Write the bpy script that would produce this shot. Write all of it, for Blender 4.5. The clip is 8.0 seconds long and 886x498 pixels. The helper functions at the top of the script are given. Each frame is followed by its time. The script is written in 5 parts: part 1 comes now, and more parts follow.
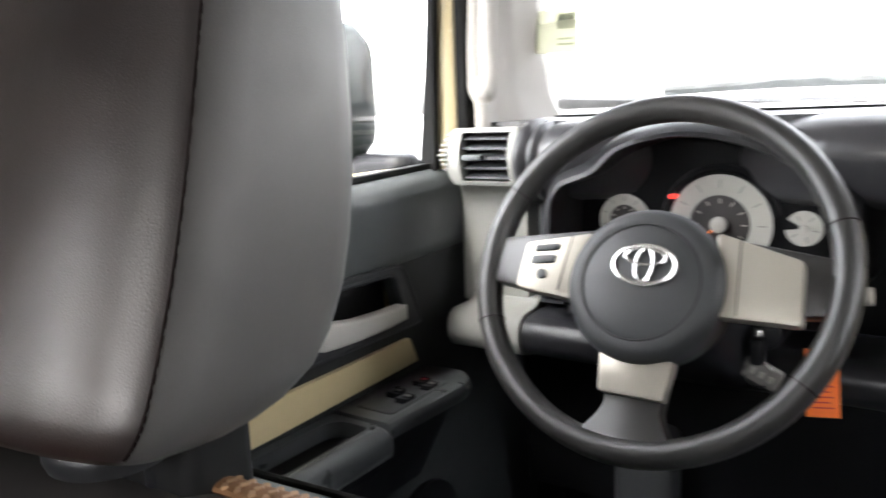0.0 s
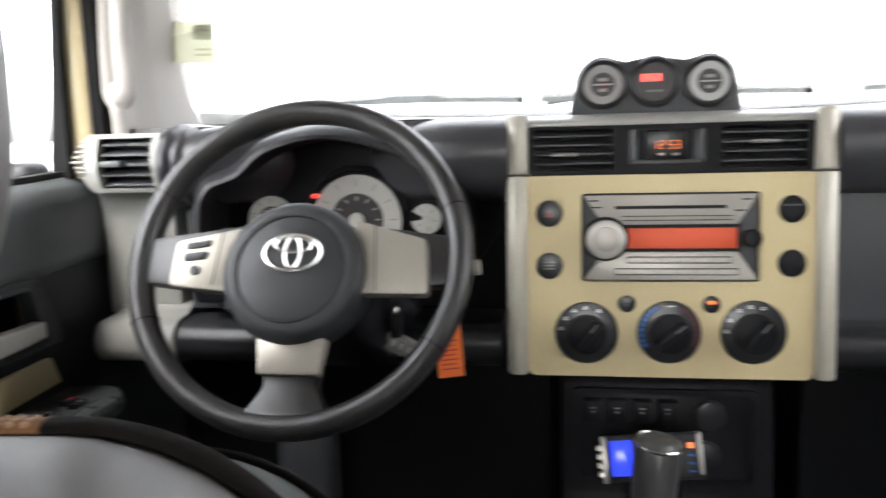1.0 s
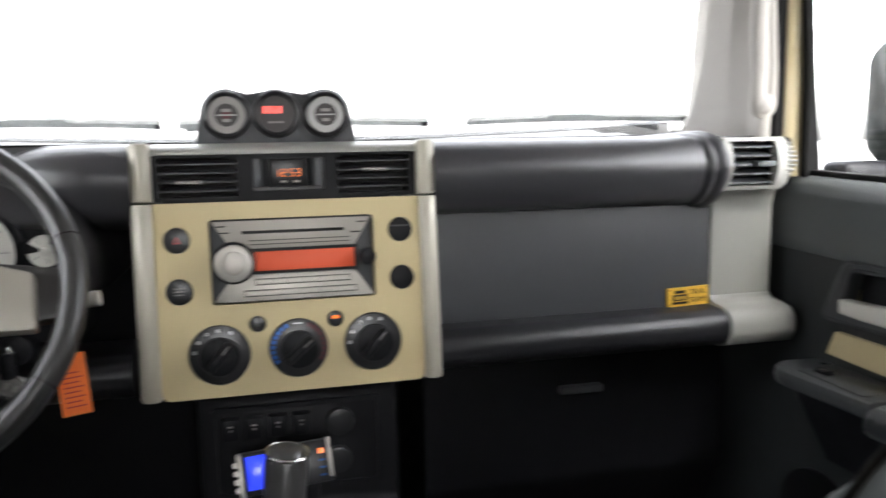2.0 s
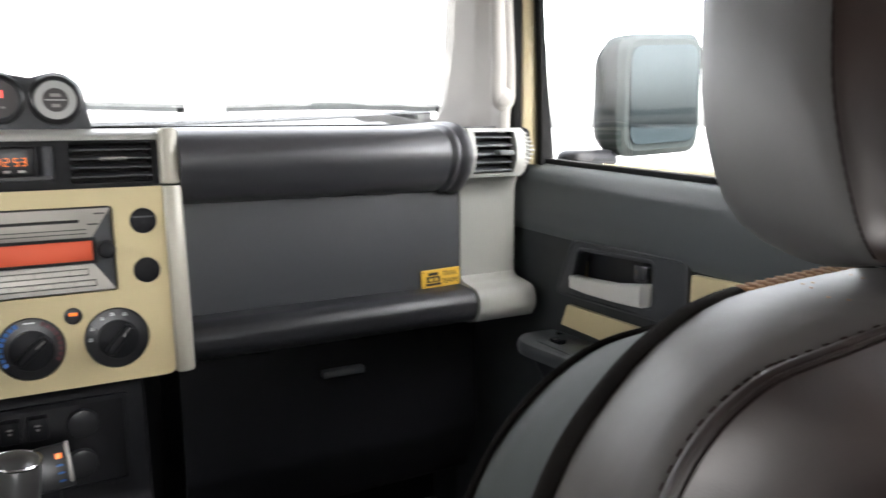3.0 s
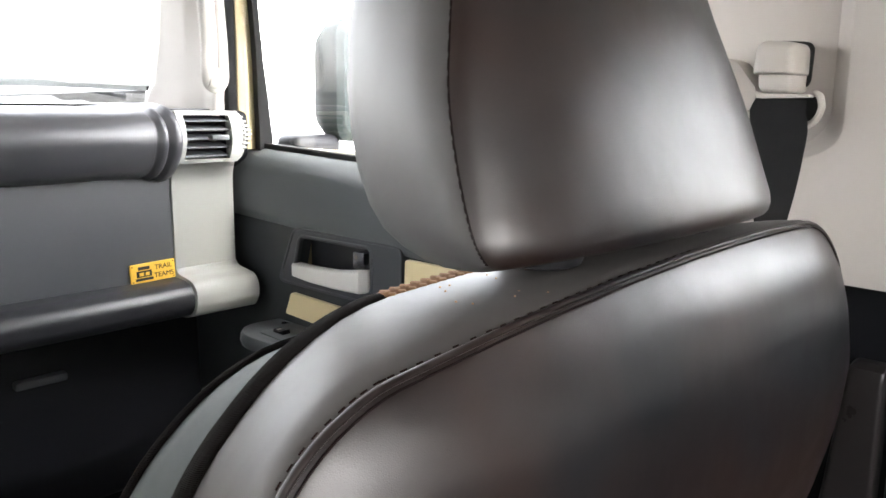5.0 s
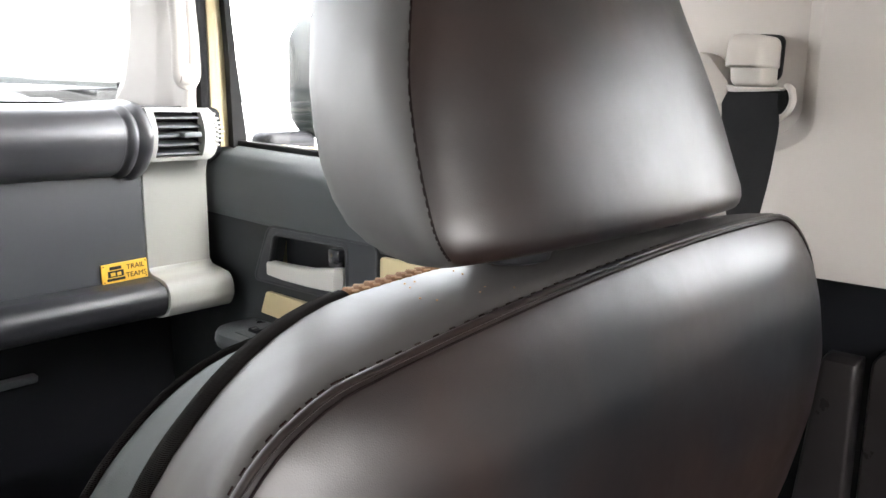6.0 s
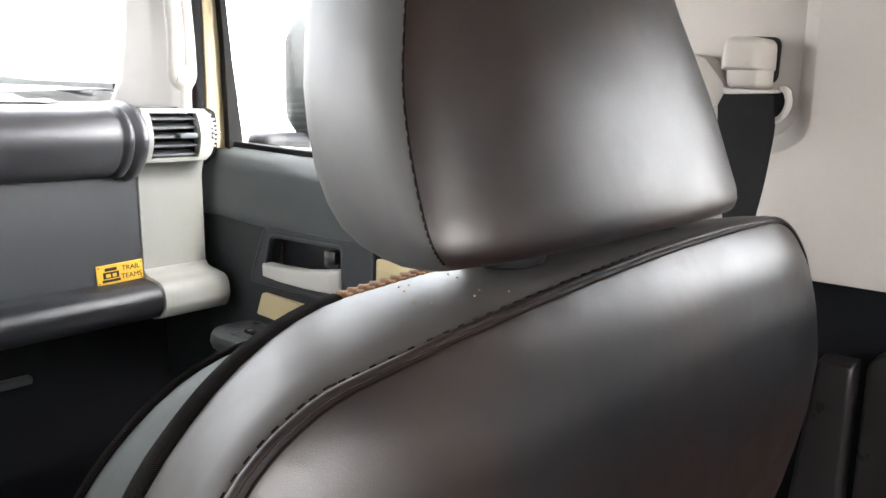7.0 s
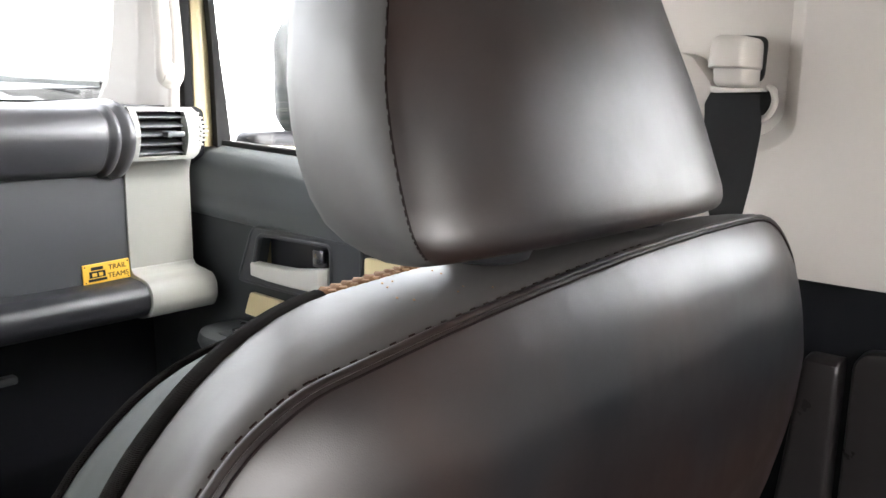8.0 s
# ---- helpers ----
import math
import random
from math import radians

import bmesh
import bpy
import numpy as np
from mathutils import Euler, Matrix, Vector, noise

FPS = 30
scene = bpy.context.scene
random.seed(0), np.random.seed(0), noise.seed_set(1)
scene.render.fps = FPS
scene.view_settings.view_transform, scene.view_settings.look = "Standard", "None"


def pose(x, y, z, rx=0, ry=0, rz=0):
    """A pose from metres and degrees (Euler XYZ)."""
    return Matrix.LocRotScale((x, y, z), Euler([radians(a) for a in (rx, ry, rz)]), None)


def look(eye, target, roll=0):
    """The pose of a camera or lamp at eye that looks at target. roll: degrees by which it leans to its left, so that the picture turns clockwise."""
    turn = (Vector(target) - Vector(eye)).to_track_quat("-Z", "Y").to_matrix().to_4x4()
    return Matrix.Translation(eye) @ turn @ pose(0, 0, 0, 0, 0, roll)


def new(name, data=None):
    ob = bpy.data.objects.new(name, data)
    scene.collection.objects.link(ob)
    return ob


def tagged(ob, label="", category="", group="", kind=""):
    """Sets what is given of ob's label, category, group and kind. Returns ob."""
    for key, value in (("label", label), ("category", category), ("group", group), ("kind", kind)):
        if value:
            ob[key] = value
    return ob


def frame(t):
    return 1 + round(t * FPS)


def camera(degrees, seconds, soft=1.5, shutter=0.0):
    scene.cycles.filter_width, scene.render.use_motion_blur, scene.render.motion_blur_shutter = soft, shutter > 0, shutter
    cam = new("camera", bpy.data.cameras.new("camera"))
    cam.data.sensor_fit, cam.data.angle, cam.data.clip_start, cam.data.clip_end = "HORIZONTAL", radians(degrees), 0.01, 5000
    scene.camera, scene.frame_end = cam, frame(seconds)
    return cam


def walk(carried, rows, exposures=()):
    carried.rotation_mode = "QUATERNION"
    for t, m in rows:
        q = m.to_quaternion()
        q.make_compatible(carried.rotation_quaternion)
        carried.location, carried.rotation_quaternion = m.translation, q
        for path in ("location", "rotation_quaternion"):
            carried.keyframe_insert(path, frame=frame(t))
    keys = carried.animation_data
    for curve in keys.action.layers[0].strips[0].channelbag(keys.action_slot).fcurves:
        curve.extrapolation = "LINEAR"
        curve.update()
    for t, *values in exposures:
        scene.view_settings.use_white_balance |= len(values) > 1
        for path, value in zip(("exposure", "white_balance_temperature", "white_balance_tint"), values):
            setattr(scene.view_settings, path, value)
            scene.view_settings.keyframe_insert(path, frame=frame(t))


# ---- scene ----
cam = camera(59.66, 8.0, shutter=0.45)
PATH = [
    (0, (-0.1442, -0.8936, 0.7538), (-0.7077, -0.0863, 0.5785), -2.18),
    (0.5, (-0.1402, -0.9278, 0.7423), (-0.5133, -0.0143, 0.5802), -2.05),
    (1, (-0.1245, -0.9494, 0.7245), (-0.2776, 0.0268, 0.5706), -1.61),
    (1.5, (-0.0916, -0.9736, 0.7191), (-0.0399, 0.0162, 0.5862), -0.97),
    (2, (-0.0546, -1.0018, 0.7291), (0.1892, -0.0411, 0.5964), -1.02),
    (2.2, (-0.0308, -1.0172, 0.7339), (0.2641, -0.0713, 0.5988), -0.90),
    (3.5, (0.0071, -1.0520, 0.7385), (0.5838, -0.2527, 0.5699), -0.06),
    (4, (0.0295, -1.0575, 0.7447), (0.6793, -0.3177, 0.5707), 0.43),
    (4.5, (0.0450, -1.0621, 0.7466), (0.7419, -0.3684, 0.5646), 0.74),
    (5, (0.0555, -1.0648, 0.7484), (0.7764, -0.3968, 0.5641), 0.74),
    (6.5, (0.0680, -1.0659, 0.7454), (0.8058, -0.4175, 0.5579), 0.50),
    (7, (0.0684, -1.0657, 0.7471), (0.8074, -0.4183, 0.5608), 0.60),
    (7.5, (0.0679, -1.0663, 0.7455), (0.8096, -0.4220, 0.5594), 0.63),
    (8, (0.0719, -1.0672, 0.7445), (0.8186, -0.4285, 0.5594), 0.78),
]
walk(cam, [(t, look(eye, target, roll)) for t, eye, target, roll in PATH],
     exposures=[(0, 0.54), (0.5, 0.58), (1, 0.24), (1.5, -0.02), (2.2, 0.08), (3.5, 0.25), (4, 0.44), (4.5, 0.74), (5, 0.95), (6.5, 0.97), (8, 0.97)])



# ---- world and light ----
SUN_ELEV, SUN_ROT = radians(54), radians(181)
world = bpy.data.worlds.new("overcast_sky")
scene.world = world
world.use_nodes = True
wn = world.node_tree
wn.nodes.clear()
sky = wn.nodes.new("ShaderNodeTexSky")
sky.sky_type, sky.sun_disc, sky.sun_elevation, sky.sun_rotation = "NISHITA", False, SUN_ELEV, SUN_ROT
sky.air_density, sky.dust_density, sky.ozone_density = 1.0, 4.0, 1.0
hsv = wn.nodes.new("ShaderNodeHueSaturation")
hsv.inputs["Saturation"].default_value = 0.18
bg = wn.nodes.new("ShaderNodeBackground")
bg.inputs["Strength"].default_value = 2.8
wo = wn.nodes.new("ShaderNodeOutputWorld")
wn.links.new(sky.outputs["Color"], hsv.inputs["Color"])
wn.links.new(hsv.outputs["Color"], bg.inputs["Color"])
wn.links.new(bg.outputs["Background"], wo.inputs["Surface"])
sun = new("sun", bpy.data.lights.new("sun", "SUN"))
sun.data.energy, sun.data.angle, sun.data.color = 0.3, radians(18), (1.0, 0.97, 0.92)
sun.matrix_world = look((0, 0, 0), (-math.sin(SUN_ROT) * math.cos(SUN_ELEV), -math.cos(SUN_ROT) * math.cos(SUN_ELEV), -math.sin(SUN_ELEV)))


# ---- materials ----
def mat(name, col, rough=0.5, metal=0.0, vary=0.12, vscale=6.0, grain=0.0, gscale=900.0, kind="noise", coat=0.0, spec=0.5, rvary=0.08, emit=None, power=0.0, waves=0.0):
    """Principled surface: colour with broad unevenness, fine relief, uneven gloss."""
    m = bpy.data.materials.new(name)
    m.use_nodes = True
    nt = m.node_tree
    b = nt.nodes["Principled BSDF"]
    tc = nt.nodes.new("ShaderNodeTexCoord")
    n1 = nt.nodes.new("ShaderNodeTexNoise")
    n1.inputs["Scale"].default_value, n1.inputs["Detail"].default_value = vscale, 6.0
    nt.links.new(tc.outputs["Object"], n1.inputs["Vector"])
    mix = nt.nodes.new("ShaderNodeMix")
    mix.data_type = "RGBA"
    lo = [c * (1 - vary) for c in col]
    hi = [min(1.0, c * (1 + vary)) for c in col]
    mix.inputs["A"].default_value, mix.inputs["B"].default_value = (*lo, 1), (*hi, 1)
    nt.links.new(n1.outputs["Fac"], mix.inputs["Factor"])
    nt.links.new(mix.outputs["Result"], b.inputs["Base Color"])
    mr = nt.nodes.new("ShaderNodeMapRange")
    mr.inputs["To Min"].default_value, mr.inputs["To Max"].default_value = max(0.02, rough - rvary), min(1, rough + rvary)
    n2 = nt.nodes.new("ShaderNodeTexNoise")
    n2.inputs["Scale"].default_value, n2.inputs["Detail"].default_value = vscale * 5, 5.0
    nt.links.new(tc.outputs["Object"], n2.inputs["Vector"])
    nt.links.new(n2.outputs["Fac"], mr.inputs["Value"])
    nt.links.new(mr.outputs["Result"], b.inputs["Roughness"])
    b.inputs["Metallic"].default_value = metal
    b.inputs["Coat Weight"].default_value = coat
    b.inputs["Specular IOR Level"].default_value = spec
    if grain:
        if kind == "cells":
            g = nt.nodes.new("ShaderNodeTexVoronoi")
            g.feature = "DISTANCE_TO_EDGE"
            out = g.outputs["Distance"]
        elif kind == "rib":
            g = nt.nodes.new("ShaderNodeTexWave")
            g.bands_direction = "DIAGONAL"
            g.inputs["Distortion"].default_value = 0.6
            out = g.outputs["Fac"]
        elif kind == "weave":
            g = nt.nodes.new("ShaderNodeTexChecker")
            out = g.outputs["Fac"]
        else:
            g = nt.nodes.new("ShaderNodeTexNoise")
            g.inputs["Detail"].default_value = 3.0
            out = g.outputs["Fac"]
        g.inputs["Scale"].default_value = gscale
        nt.links.new(tc.outputs["Object"], g.inputs["Vector"])
        bp = nt.nodes.new("ShaderNodeBump")
        bp.inputs["Strength"].default_value, bp.inputs["Distance"].default_value = grain, 0.0006
        nt.links.new(out, bp.inputs["Height"])
        nt.links.new(bp.outputs["Normal"], b.inputs["Normal"])
        if waves:
            n3 = nt.nodes.new("ShaderNodeTexNoise")
            n3.inputs["Scale"].default_value, n3.inputs["Detail"].default_value = 22.0, 2.5
            nt.links.new(tc.outputs["Object"], n3.inputs["Vector"])
            b2 = nt.nodes.new("ShaderNodeBump")
            b2.inputs["Strength"].default_value, b2.inputs["Distance"].default_value = waves, 0.004
            nt.links.new(n3.outputs["Fac"], b2.inputs["Height"])
            nt.links.new(b2.outputs["Normal"], bp.inputs["Normal"])
    if emit:
        b.inputs["Emission Color"].default_value = (*emit, 1)
        b.inputs["Emission Strength"].default_value = power
    return m


def glass(name, tint=(1, 1, 1)):
    m = bpy.data.materials.new(name)
    m.use_nodes = True
    b = m.node_tree.nodes["Principled BSDF"]
    b.inputs["Base Color"].default_value = (*tint, 1)
    b.inputs["Roughness"].default_value, b.inputs["IOR"].default_value = 0.0, 1.45
    b.inputs["Transmission Weight"].default_value = 1.0
    return m


LEATHER = mat("dark_leather", (0.018, 0.0145, 0.0138), 0.40, vary=0.15, vscale=6, grain=0.13, gscale=1100, kind="cells", rvary=0.08, spec=0.68, waves=0.22)
# brown patches in the near-black leather, reddish reflections put into its colour
for _n in list(LEATHER.node_tree.nodes):
    if _n.bl_idname == "ShaderNodeMix":
        _patch = LEATHER.node_tree.nodes.new("ShaderNodeMapRange")
        _patch.inputs["From Min"].default_value, _patch.inputs["From Max"].default_value = 0.40, 0.60
        LEATHER.node_tree.links.new(_n.inputs["Factor"].links[0].from_socket, _patch.inputs["Value"])
        LEATHER.node_tree.links.new(_patch.outputs["Result"], _n.inputs["Factor"])
        _n.inputs["A"].default_value, _n.inputs["B"].default_value = (0.0130, 0.0062, 0.0044, 1), (0.0013, 0.0019, 0.0030, 1)
# same leather as LEATHER, colour lightened for window light on the headrest sides
LEATHER_SIDE_LIT = mat("side_lit_leather", (0.050, 0.048, 0.046), 0.52, vary=0.15, vscale=9, grain=0.08, gscale=1100, kind="cells", rvary=0.06, spec=0.60, waves=0.14)
# same leather again, the sheen along the backrest border put into its colour
LEATHER_EDGE_LIT = mat("edge_sheen_leather", (0.064, 0.058, 0.054), 0.49, vary=0.15, vscale=9, grain=0.08, gscale=1100, kind="cells", rvary=0.06, spec=0.27, waves=0.14)
for _m in (LEATHER, LEATHER_SIDE_LIT, LEATHER_EDGE_LIT):
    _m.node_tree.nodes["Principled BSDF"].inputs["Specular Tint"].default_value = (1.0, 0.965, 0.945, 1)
VINYL = mat("grey_vinyl", (0.040, 0.045, 0.042), 0.62, vary=0.1, grain=0.2, gscale=800, kind="cells", spec=0.15)
WOVEN = mat("black_woven_edging", (0.013, 0.011, 0.010), 0.95, vary=0.3, vscale=60, grain=1.0, gscale=520, kind="rib", spec=0.06)
TAN_BASE = mat("brown_mesh_ground", (0.16, 0.080, 0.037), 0.9, vary=0.3, vscale=90, grain=0.8, gscale=300, kind="weave", spec=0.2)
TAN = mat("tan_woven_mesh", (0.27, 0.15, 0.075), 0.8, vary=0.3, vscale=90, grain=0.8, gscale=300, kind="weave")
BROWN_THREAD = mat("red_brown_thread", (0.016, 0.0075, 0.006), 0.95, spec=0.08)
THREAD = mat("dark_thread", (0.011, 0.007, 0.0065), 0.95, spec=0.08)
PAD = mat("charcoal_dash_pad", (0.027, 0.0265, 0.029), 0.37, vary=0.08, grain=0.3, gscale=1100, spec=0.7)
ROLL = mat("black_dash_roll", (0.011, 0.011, 0.0125), 0.38, vary=0.08, grain=0.3, gscale=1100, spec=0.4)
PLASTIC = mat("black_plastic", (0.0065, 0.0066, 0.0078), 0.46, vary=0.1, grain=0.2, gscale=1400, spec=0.15)
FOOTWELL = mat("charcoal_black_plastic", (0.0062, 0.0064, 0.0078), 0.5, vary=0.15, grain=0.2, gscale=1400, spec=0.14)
PLASTIC_GREY = mat("charcoal_plastic", (0.038, 0.040, 0.043), 0.50, vary=0.08, grain=0.3, gscale=1300)
GLOSSY_TRIM = mat("black_moulded_trim", (0.020, 0.017, 0.0165), 0.30, vary=0.1, grain=0.15, gscale=1400, spec=0.4)
GLOSS = mat("gloss_black_plastic", (0.012, 0.012, 0.013), 0.32, vary=0.05)
DOOR = mat("charcoal_door_trim", (0.066, 0.072, 0.073), 0.42, vary=0.08, grain=0.3, gscale=1300)
# the door trim's plastic, darkened where less window light reaches the lower panel
DOOR_SHADED = mat("shaded_door_panel", (0.026, 0.028, 0.029), 0.50, vary=0.08, grain=0.3, gscale=1300, spec=0.3)
ARM = mat("charcoal_armrest", (0.042, 0.045, 0.046), 0.30, vary=0.1, grain=0.3, gscale=1200)
BEIGE = mat("sand_beige_paint", (0.520, 0.430, 0.240), 0.48, vary=0.03, vscale=3, spec=0.4)
INLAY = mat("pale_sand_inlay_paint", (0.60, 0.50, 0.29), 0.45, vary=0.03, vscale=3, spec=0.4)
BODY = mat("sand_beige_body_paint", (0.44, 0.37, 0.22), 0.25, vary=0.03, vscale=3, coat=0.6)
SILVER = mat("silver_paint", (0.29, 0.288, 0.265), 0.42, metal=0.12, vary=0.03, grain=0.08, gscale=2500)
HANDLE = mat("pale_silver_handle_paint", (0.64, 0.62, 0.58), 0.35, metal=0.15, vary=0.03, grain=0.08, gscale=2500)
POST = mat("cream_silver_paint", (0.40, 0.375, 0.31), 0.36, metal=0.10, vary=0.03, grain=0.08, gscale=2500)
SATIN = mat("satin_aluminium", (0.47, 0.445, 0.41), 0.36, metal=0.7, vary=0.04, grain=0.08, gscale=2500)
SPOKE = mat("champagne_silver_paint", (0.34, 0.315, 0.27), 0.40, metal=0.5, vary=0.04, grain=0.08, gscale=2500)
CHROME = mat("chrome", (0.55, 0.54, 0.525), 0.24, metal=1.0, vary=0.03)
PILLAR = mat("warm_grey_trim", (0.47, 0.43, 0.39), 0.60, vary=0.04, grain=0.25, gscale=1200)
# same plastic as PILLAR, colour darkened for the weaker light at the windscreen
FRONT_PILLAR_DIM = mat("warm_grey_trim_dimmed", (0.37, 0.35, 0.32), 0.60, vary=0.04, grain=0.25, gscale=1200)
HEADLINER = mat("grey_headliner_cloth", (0.24, 0.22, 0.205), 0.95, vary=0.06, grain=0.4, gscale=900)
RIMMAT = mat("black_grained_wheel_leather", (0.022, 0.021, 0.020), 0.36, vary=0.15, vscale=20, grain=0.3, gscale=900, kind="cells")
HUBMAT = mat("charcoal_hub_vinyl", (0.026, 0.027, 0.028), 0.5, vary=0.08, grain=0.3, gscale=1200, spec=0.4)
CARPET = mat("black_carpet", (0.032, 0.032, 0.036), 0.95, vary=0.3, vscale=60, grain=0.8, gscale=500)
RUBBER = mat("black_rubber", (0.009, 0.009, 0.009), 0.7, spec=0.12)
DIAL = mat("pale_dial_face", (0.48, 0.47, 0.43), 0.5, vary=0.04)
DIAL_DARK = mat("dark_dial_face", (0.035, 0.03, 0.03), 0.5)
INK = mat("dark_print", (0.02, 0.02, 0.02), 0.7, spec=0.2)
WHITE = mat("white_print", (0.60, 0.60, 0.60), 0.5, vary=0.02)
BLUE = mat("blue_print", (0.015, 0.12, 0.42), 0.5)
REDP = mat("red_print", (0.45, 0.03, 0.04), 0.5)
DARKRED = mat("dark_red_print", (0.07, 0.010, 0.014), 0.5)
BELT = mat("charcoal_belt_webbing", (0.022, 0.022, 0.023), 0.85, vary=0.15, vscale=40, grain=0.7, gscale=700, kind="weave")
YELLOW = mat("amber_yellow_enamel", (0.66, 0.40, 0.05), 0.35, vary=0.05)
ORANGE = mat("orange_tag_card", (0.85, 0.18, 0.03), 0.5, vary=0.05)
PAPER = mat("pale_yellow_sticker", (0.86, 0.87, 0.76), 0.6, vary=0.05)
translucent = PAPER.node_tree.nodes.new("ShaderNodeBsdfTranslucent")
translucent.inputs["Color"].default_value = (0.80, 0.80, 0.68, 1)
paper_mix = PAPER.node_tree.nodes.new("ShaderNodeMixShader")
paper_mix.inputs["Fac"].default_value = 0.6
PAPER.node_tree.links.new(PAPER.node_tree.nodes["Principled BSDF"].outputs["BSDF"], paper_mix.inputs[1])
PAPER.node_tree.links.new(translucent.outputs["BSDF"], paper_mix.inputs[2])
PAPER.node_tree.links.new(paper_mix.outputs["Shader"], PAPER.node_tree.nodes["Material Output"].inputs["Surface"])
PAPER_INK = mat("sticker_print", (0.62, 0.64, 0.46), 0.6)
RADIO = mat("silver_radio_face", (0.35, 0.325, 0.29), 0.38, metal=0.35, vary=0.03)
GAUGE_GREY = mat("grey_gauge_scale", (0.22, 0.21, 0.20), 0.45)
GAUGE_PALE = mat("pale_gauge_scale", (0.34, 0.34, 0.33), 0.45)
# black rubber coloured pale, the outdoor glare put into the colour
WIPER = mat("glare_pale_wiper_rubber", (0.36, 0.38, 0.37), 0.6)
LCD_RED = mat("red_orange_display", (0.55, 0.08, 0.03), 0.55, vary=0.04, emit=(0.9, 0.10, 0.03), power=0.12)
LCD_BLUE = mat("blue_display", (0.03, 0.06, 0.6), 0.2, emit=(0.03, 0.06, 1.0), power=0.9)
LED_ORANGE = mat("orange_led", (0.8, 0.2, 0.02), 0.3, emit=(1.0, 0.17, 0.01), power=0.8)
LED_RED = mat("red_led", (0.8, 0.04, 0.03), 0.3, emit=(1.0, 0.05, 0.03), power=1.1)
GLASS = glass("clear_glass")
LEVER = mat("dark_chrome_lever", (0.16, 0.16, 0.17), 0.22, metal=0.9)
PEWTER = mat("worn_grey_knob_leather", (0.045, 0.044, 0.043), 0.30, vary=0.1, vscale=30, rvary=0.03)
MIRROR_SHELL = mat("grey_green_mirror_shell", (0.014, 0.018, 0.018), 0.7, vary=0.05, spec=0.06)
MIRROR = mat("mirror_silver", (0.020, 0.028, 0.031), 0.03, metal=1.0, vary=0.01, rvary=0.0)
CONCRETE = mat("pale_concrete", (0.45, 0.44, 0.425), 0.85, vary=0.1, vscale=1.5, grain=0.4, gscale=60)


# ---- building helpers ----
BASES = {}


def thing(name, at, label, category, group="", kind=""):
    """An empty at the base of a thing, to carry its parts."""
    ob = new(name)
    ob.location = at
    ob.empty_display_size = 0.05
    BASES[ob.name] = Vector(at)
    return tagged(ob, label, category, group, kind)


def part(name, bm, material, parent=None, label="", sharp=35, turn=None, kind=""):
    """Links a bmesh, given in world places, as one mesh object under a thing or part."""
    if turn is not None:
        bm.transform(turn)
    base = BASES[parent.name] if parent else Vector((0, 0, 0))
    bm.transform(Matrix.Translation(-base))
    bmesh.ops.recalc_face_normals(bm, faces=bm.faces)
    me = bpy.data.meshes.new(name)
    bm.to_mesh(me)
    bm.free()
    me.materials.append(material)
    for p in me.polygons:
        p.use_smooth = True
    me.set_sharp_from_angle(angle=radians(sharp))
    ob = new(name, me)
    if parent:
        ob.parent = parent
    BASES[ob.name] = base
    if label:
        ob["label"] = label
    if kind:
        ob["kind"] = kind
    return ob


def structure(name, bm, material, label, category, sharp=35):
    return tagged(part(name, bm, material, sharp=sharp), label, category, kind="structure")


def rbox(x0, x1, y0, y1, z0, z1, r=0.0, seg=2):
    bm = bmesh.new()
    bmesh.ops.create_cube(bm, size=1, matrix=Matrix.Translation(((x0 + x1) / 2, (y0 + y1) / 2, (z0 + z1) / 2)) @ Matrix.Diagonal((abs(x1 - x0), abs(y1 - y0), abs(z1 - z0), 1)))
    if r:
        bmesh.ops.bevel(bm, geom=bm.edges[:], offset=r, segments=seg, affect="EDGES", profile=0.5, clamp_overlap=True)
    return bm


def fillet(pts, r, n=5):
    """A closed 2D outline with its corners rounded. r: one radius, or one for each corner."""
    out, k = [], len(pts)
    for i in range(k):
        p, a, b = Vector(pts[i]), Vector(pts[i - 1]), Vector(pts[(i + 1) % k])
        ri = r[i] if isinstance(r, (list, tuple)) else r
        da, db = a - p, b - p
        ri = min(ri, da.length * 0.49, db.length * 0.49)
        if ri <= 0:
            out.append(tuple(p))
            continue
        p0, p1 = p + da.normalized() * ri, p + db.normalized() * ri
        for j in range(n + 1):
            t = j / n
            out.append(tuple((1 - t) ** 2 * p0 + 2 * t * (1 - t) * p + t * t * p1))
    return out


def circle(cx, cy, r, n=32, ry=None):
    return [(cx + r * math.cos(2 * math.pi * i / n), cy + (ry or r) * math.sin(2 * math.pi * i / n)) for i in range(n)]


def rect(x0, x1, y0, y1):
    return [(x0, y0), (x1, y0), (x1, y1), (x0, y1)]


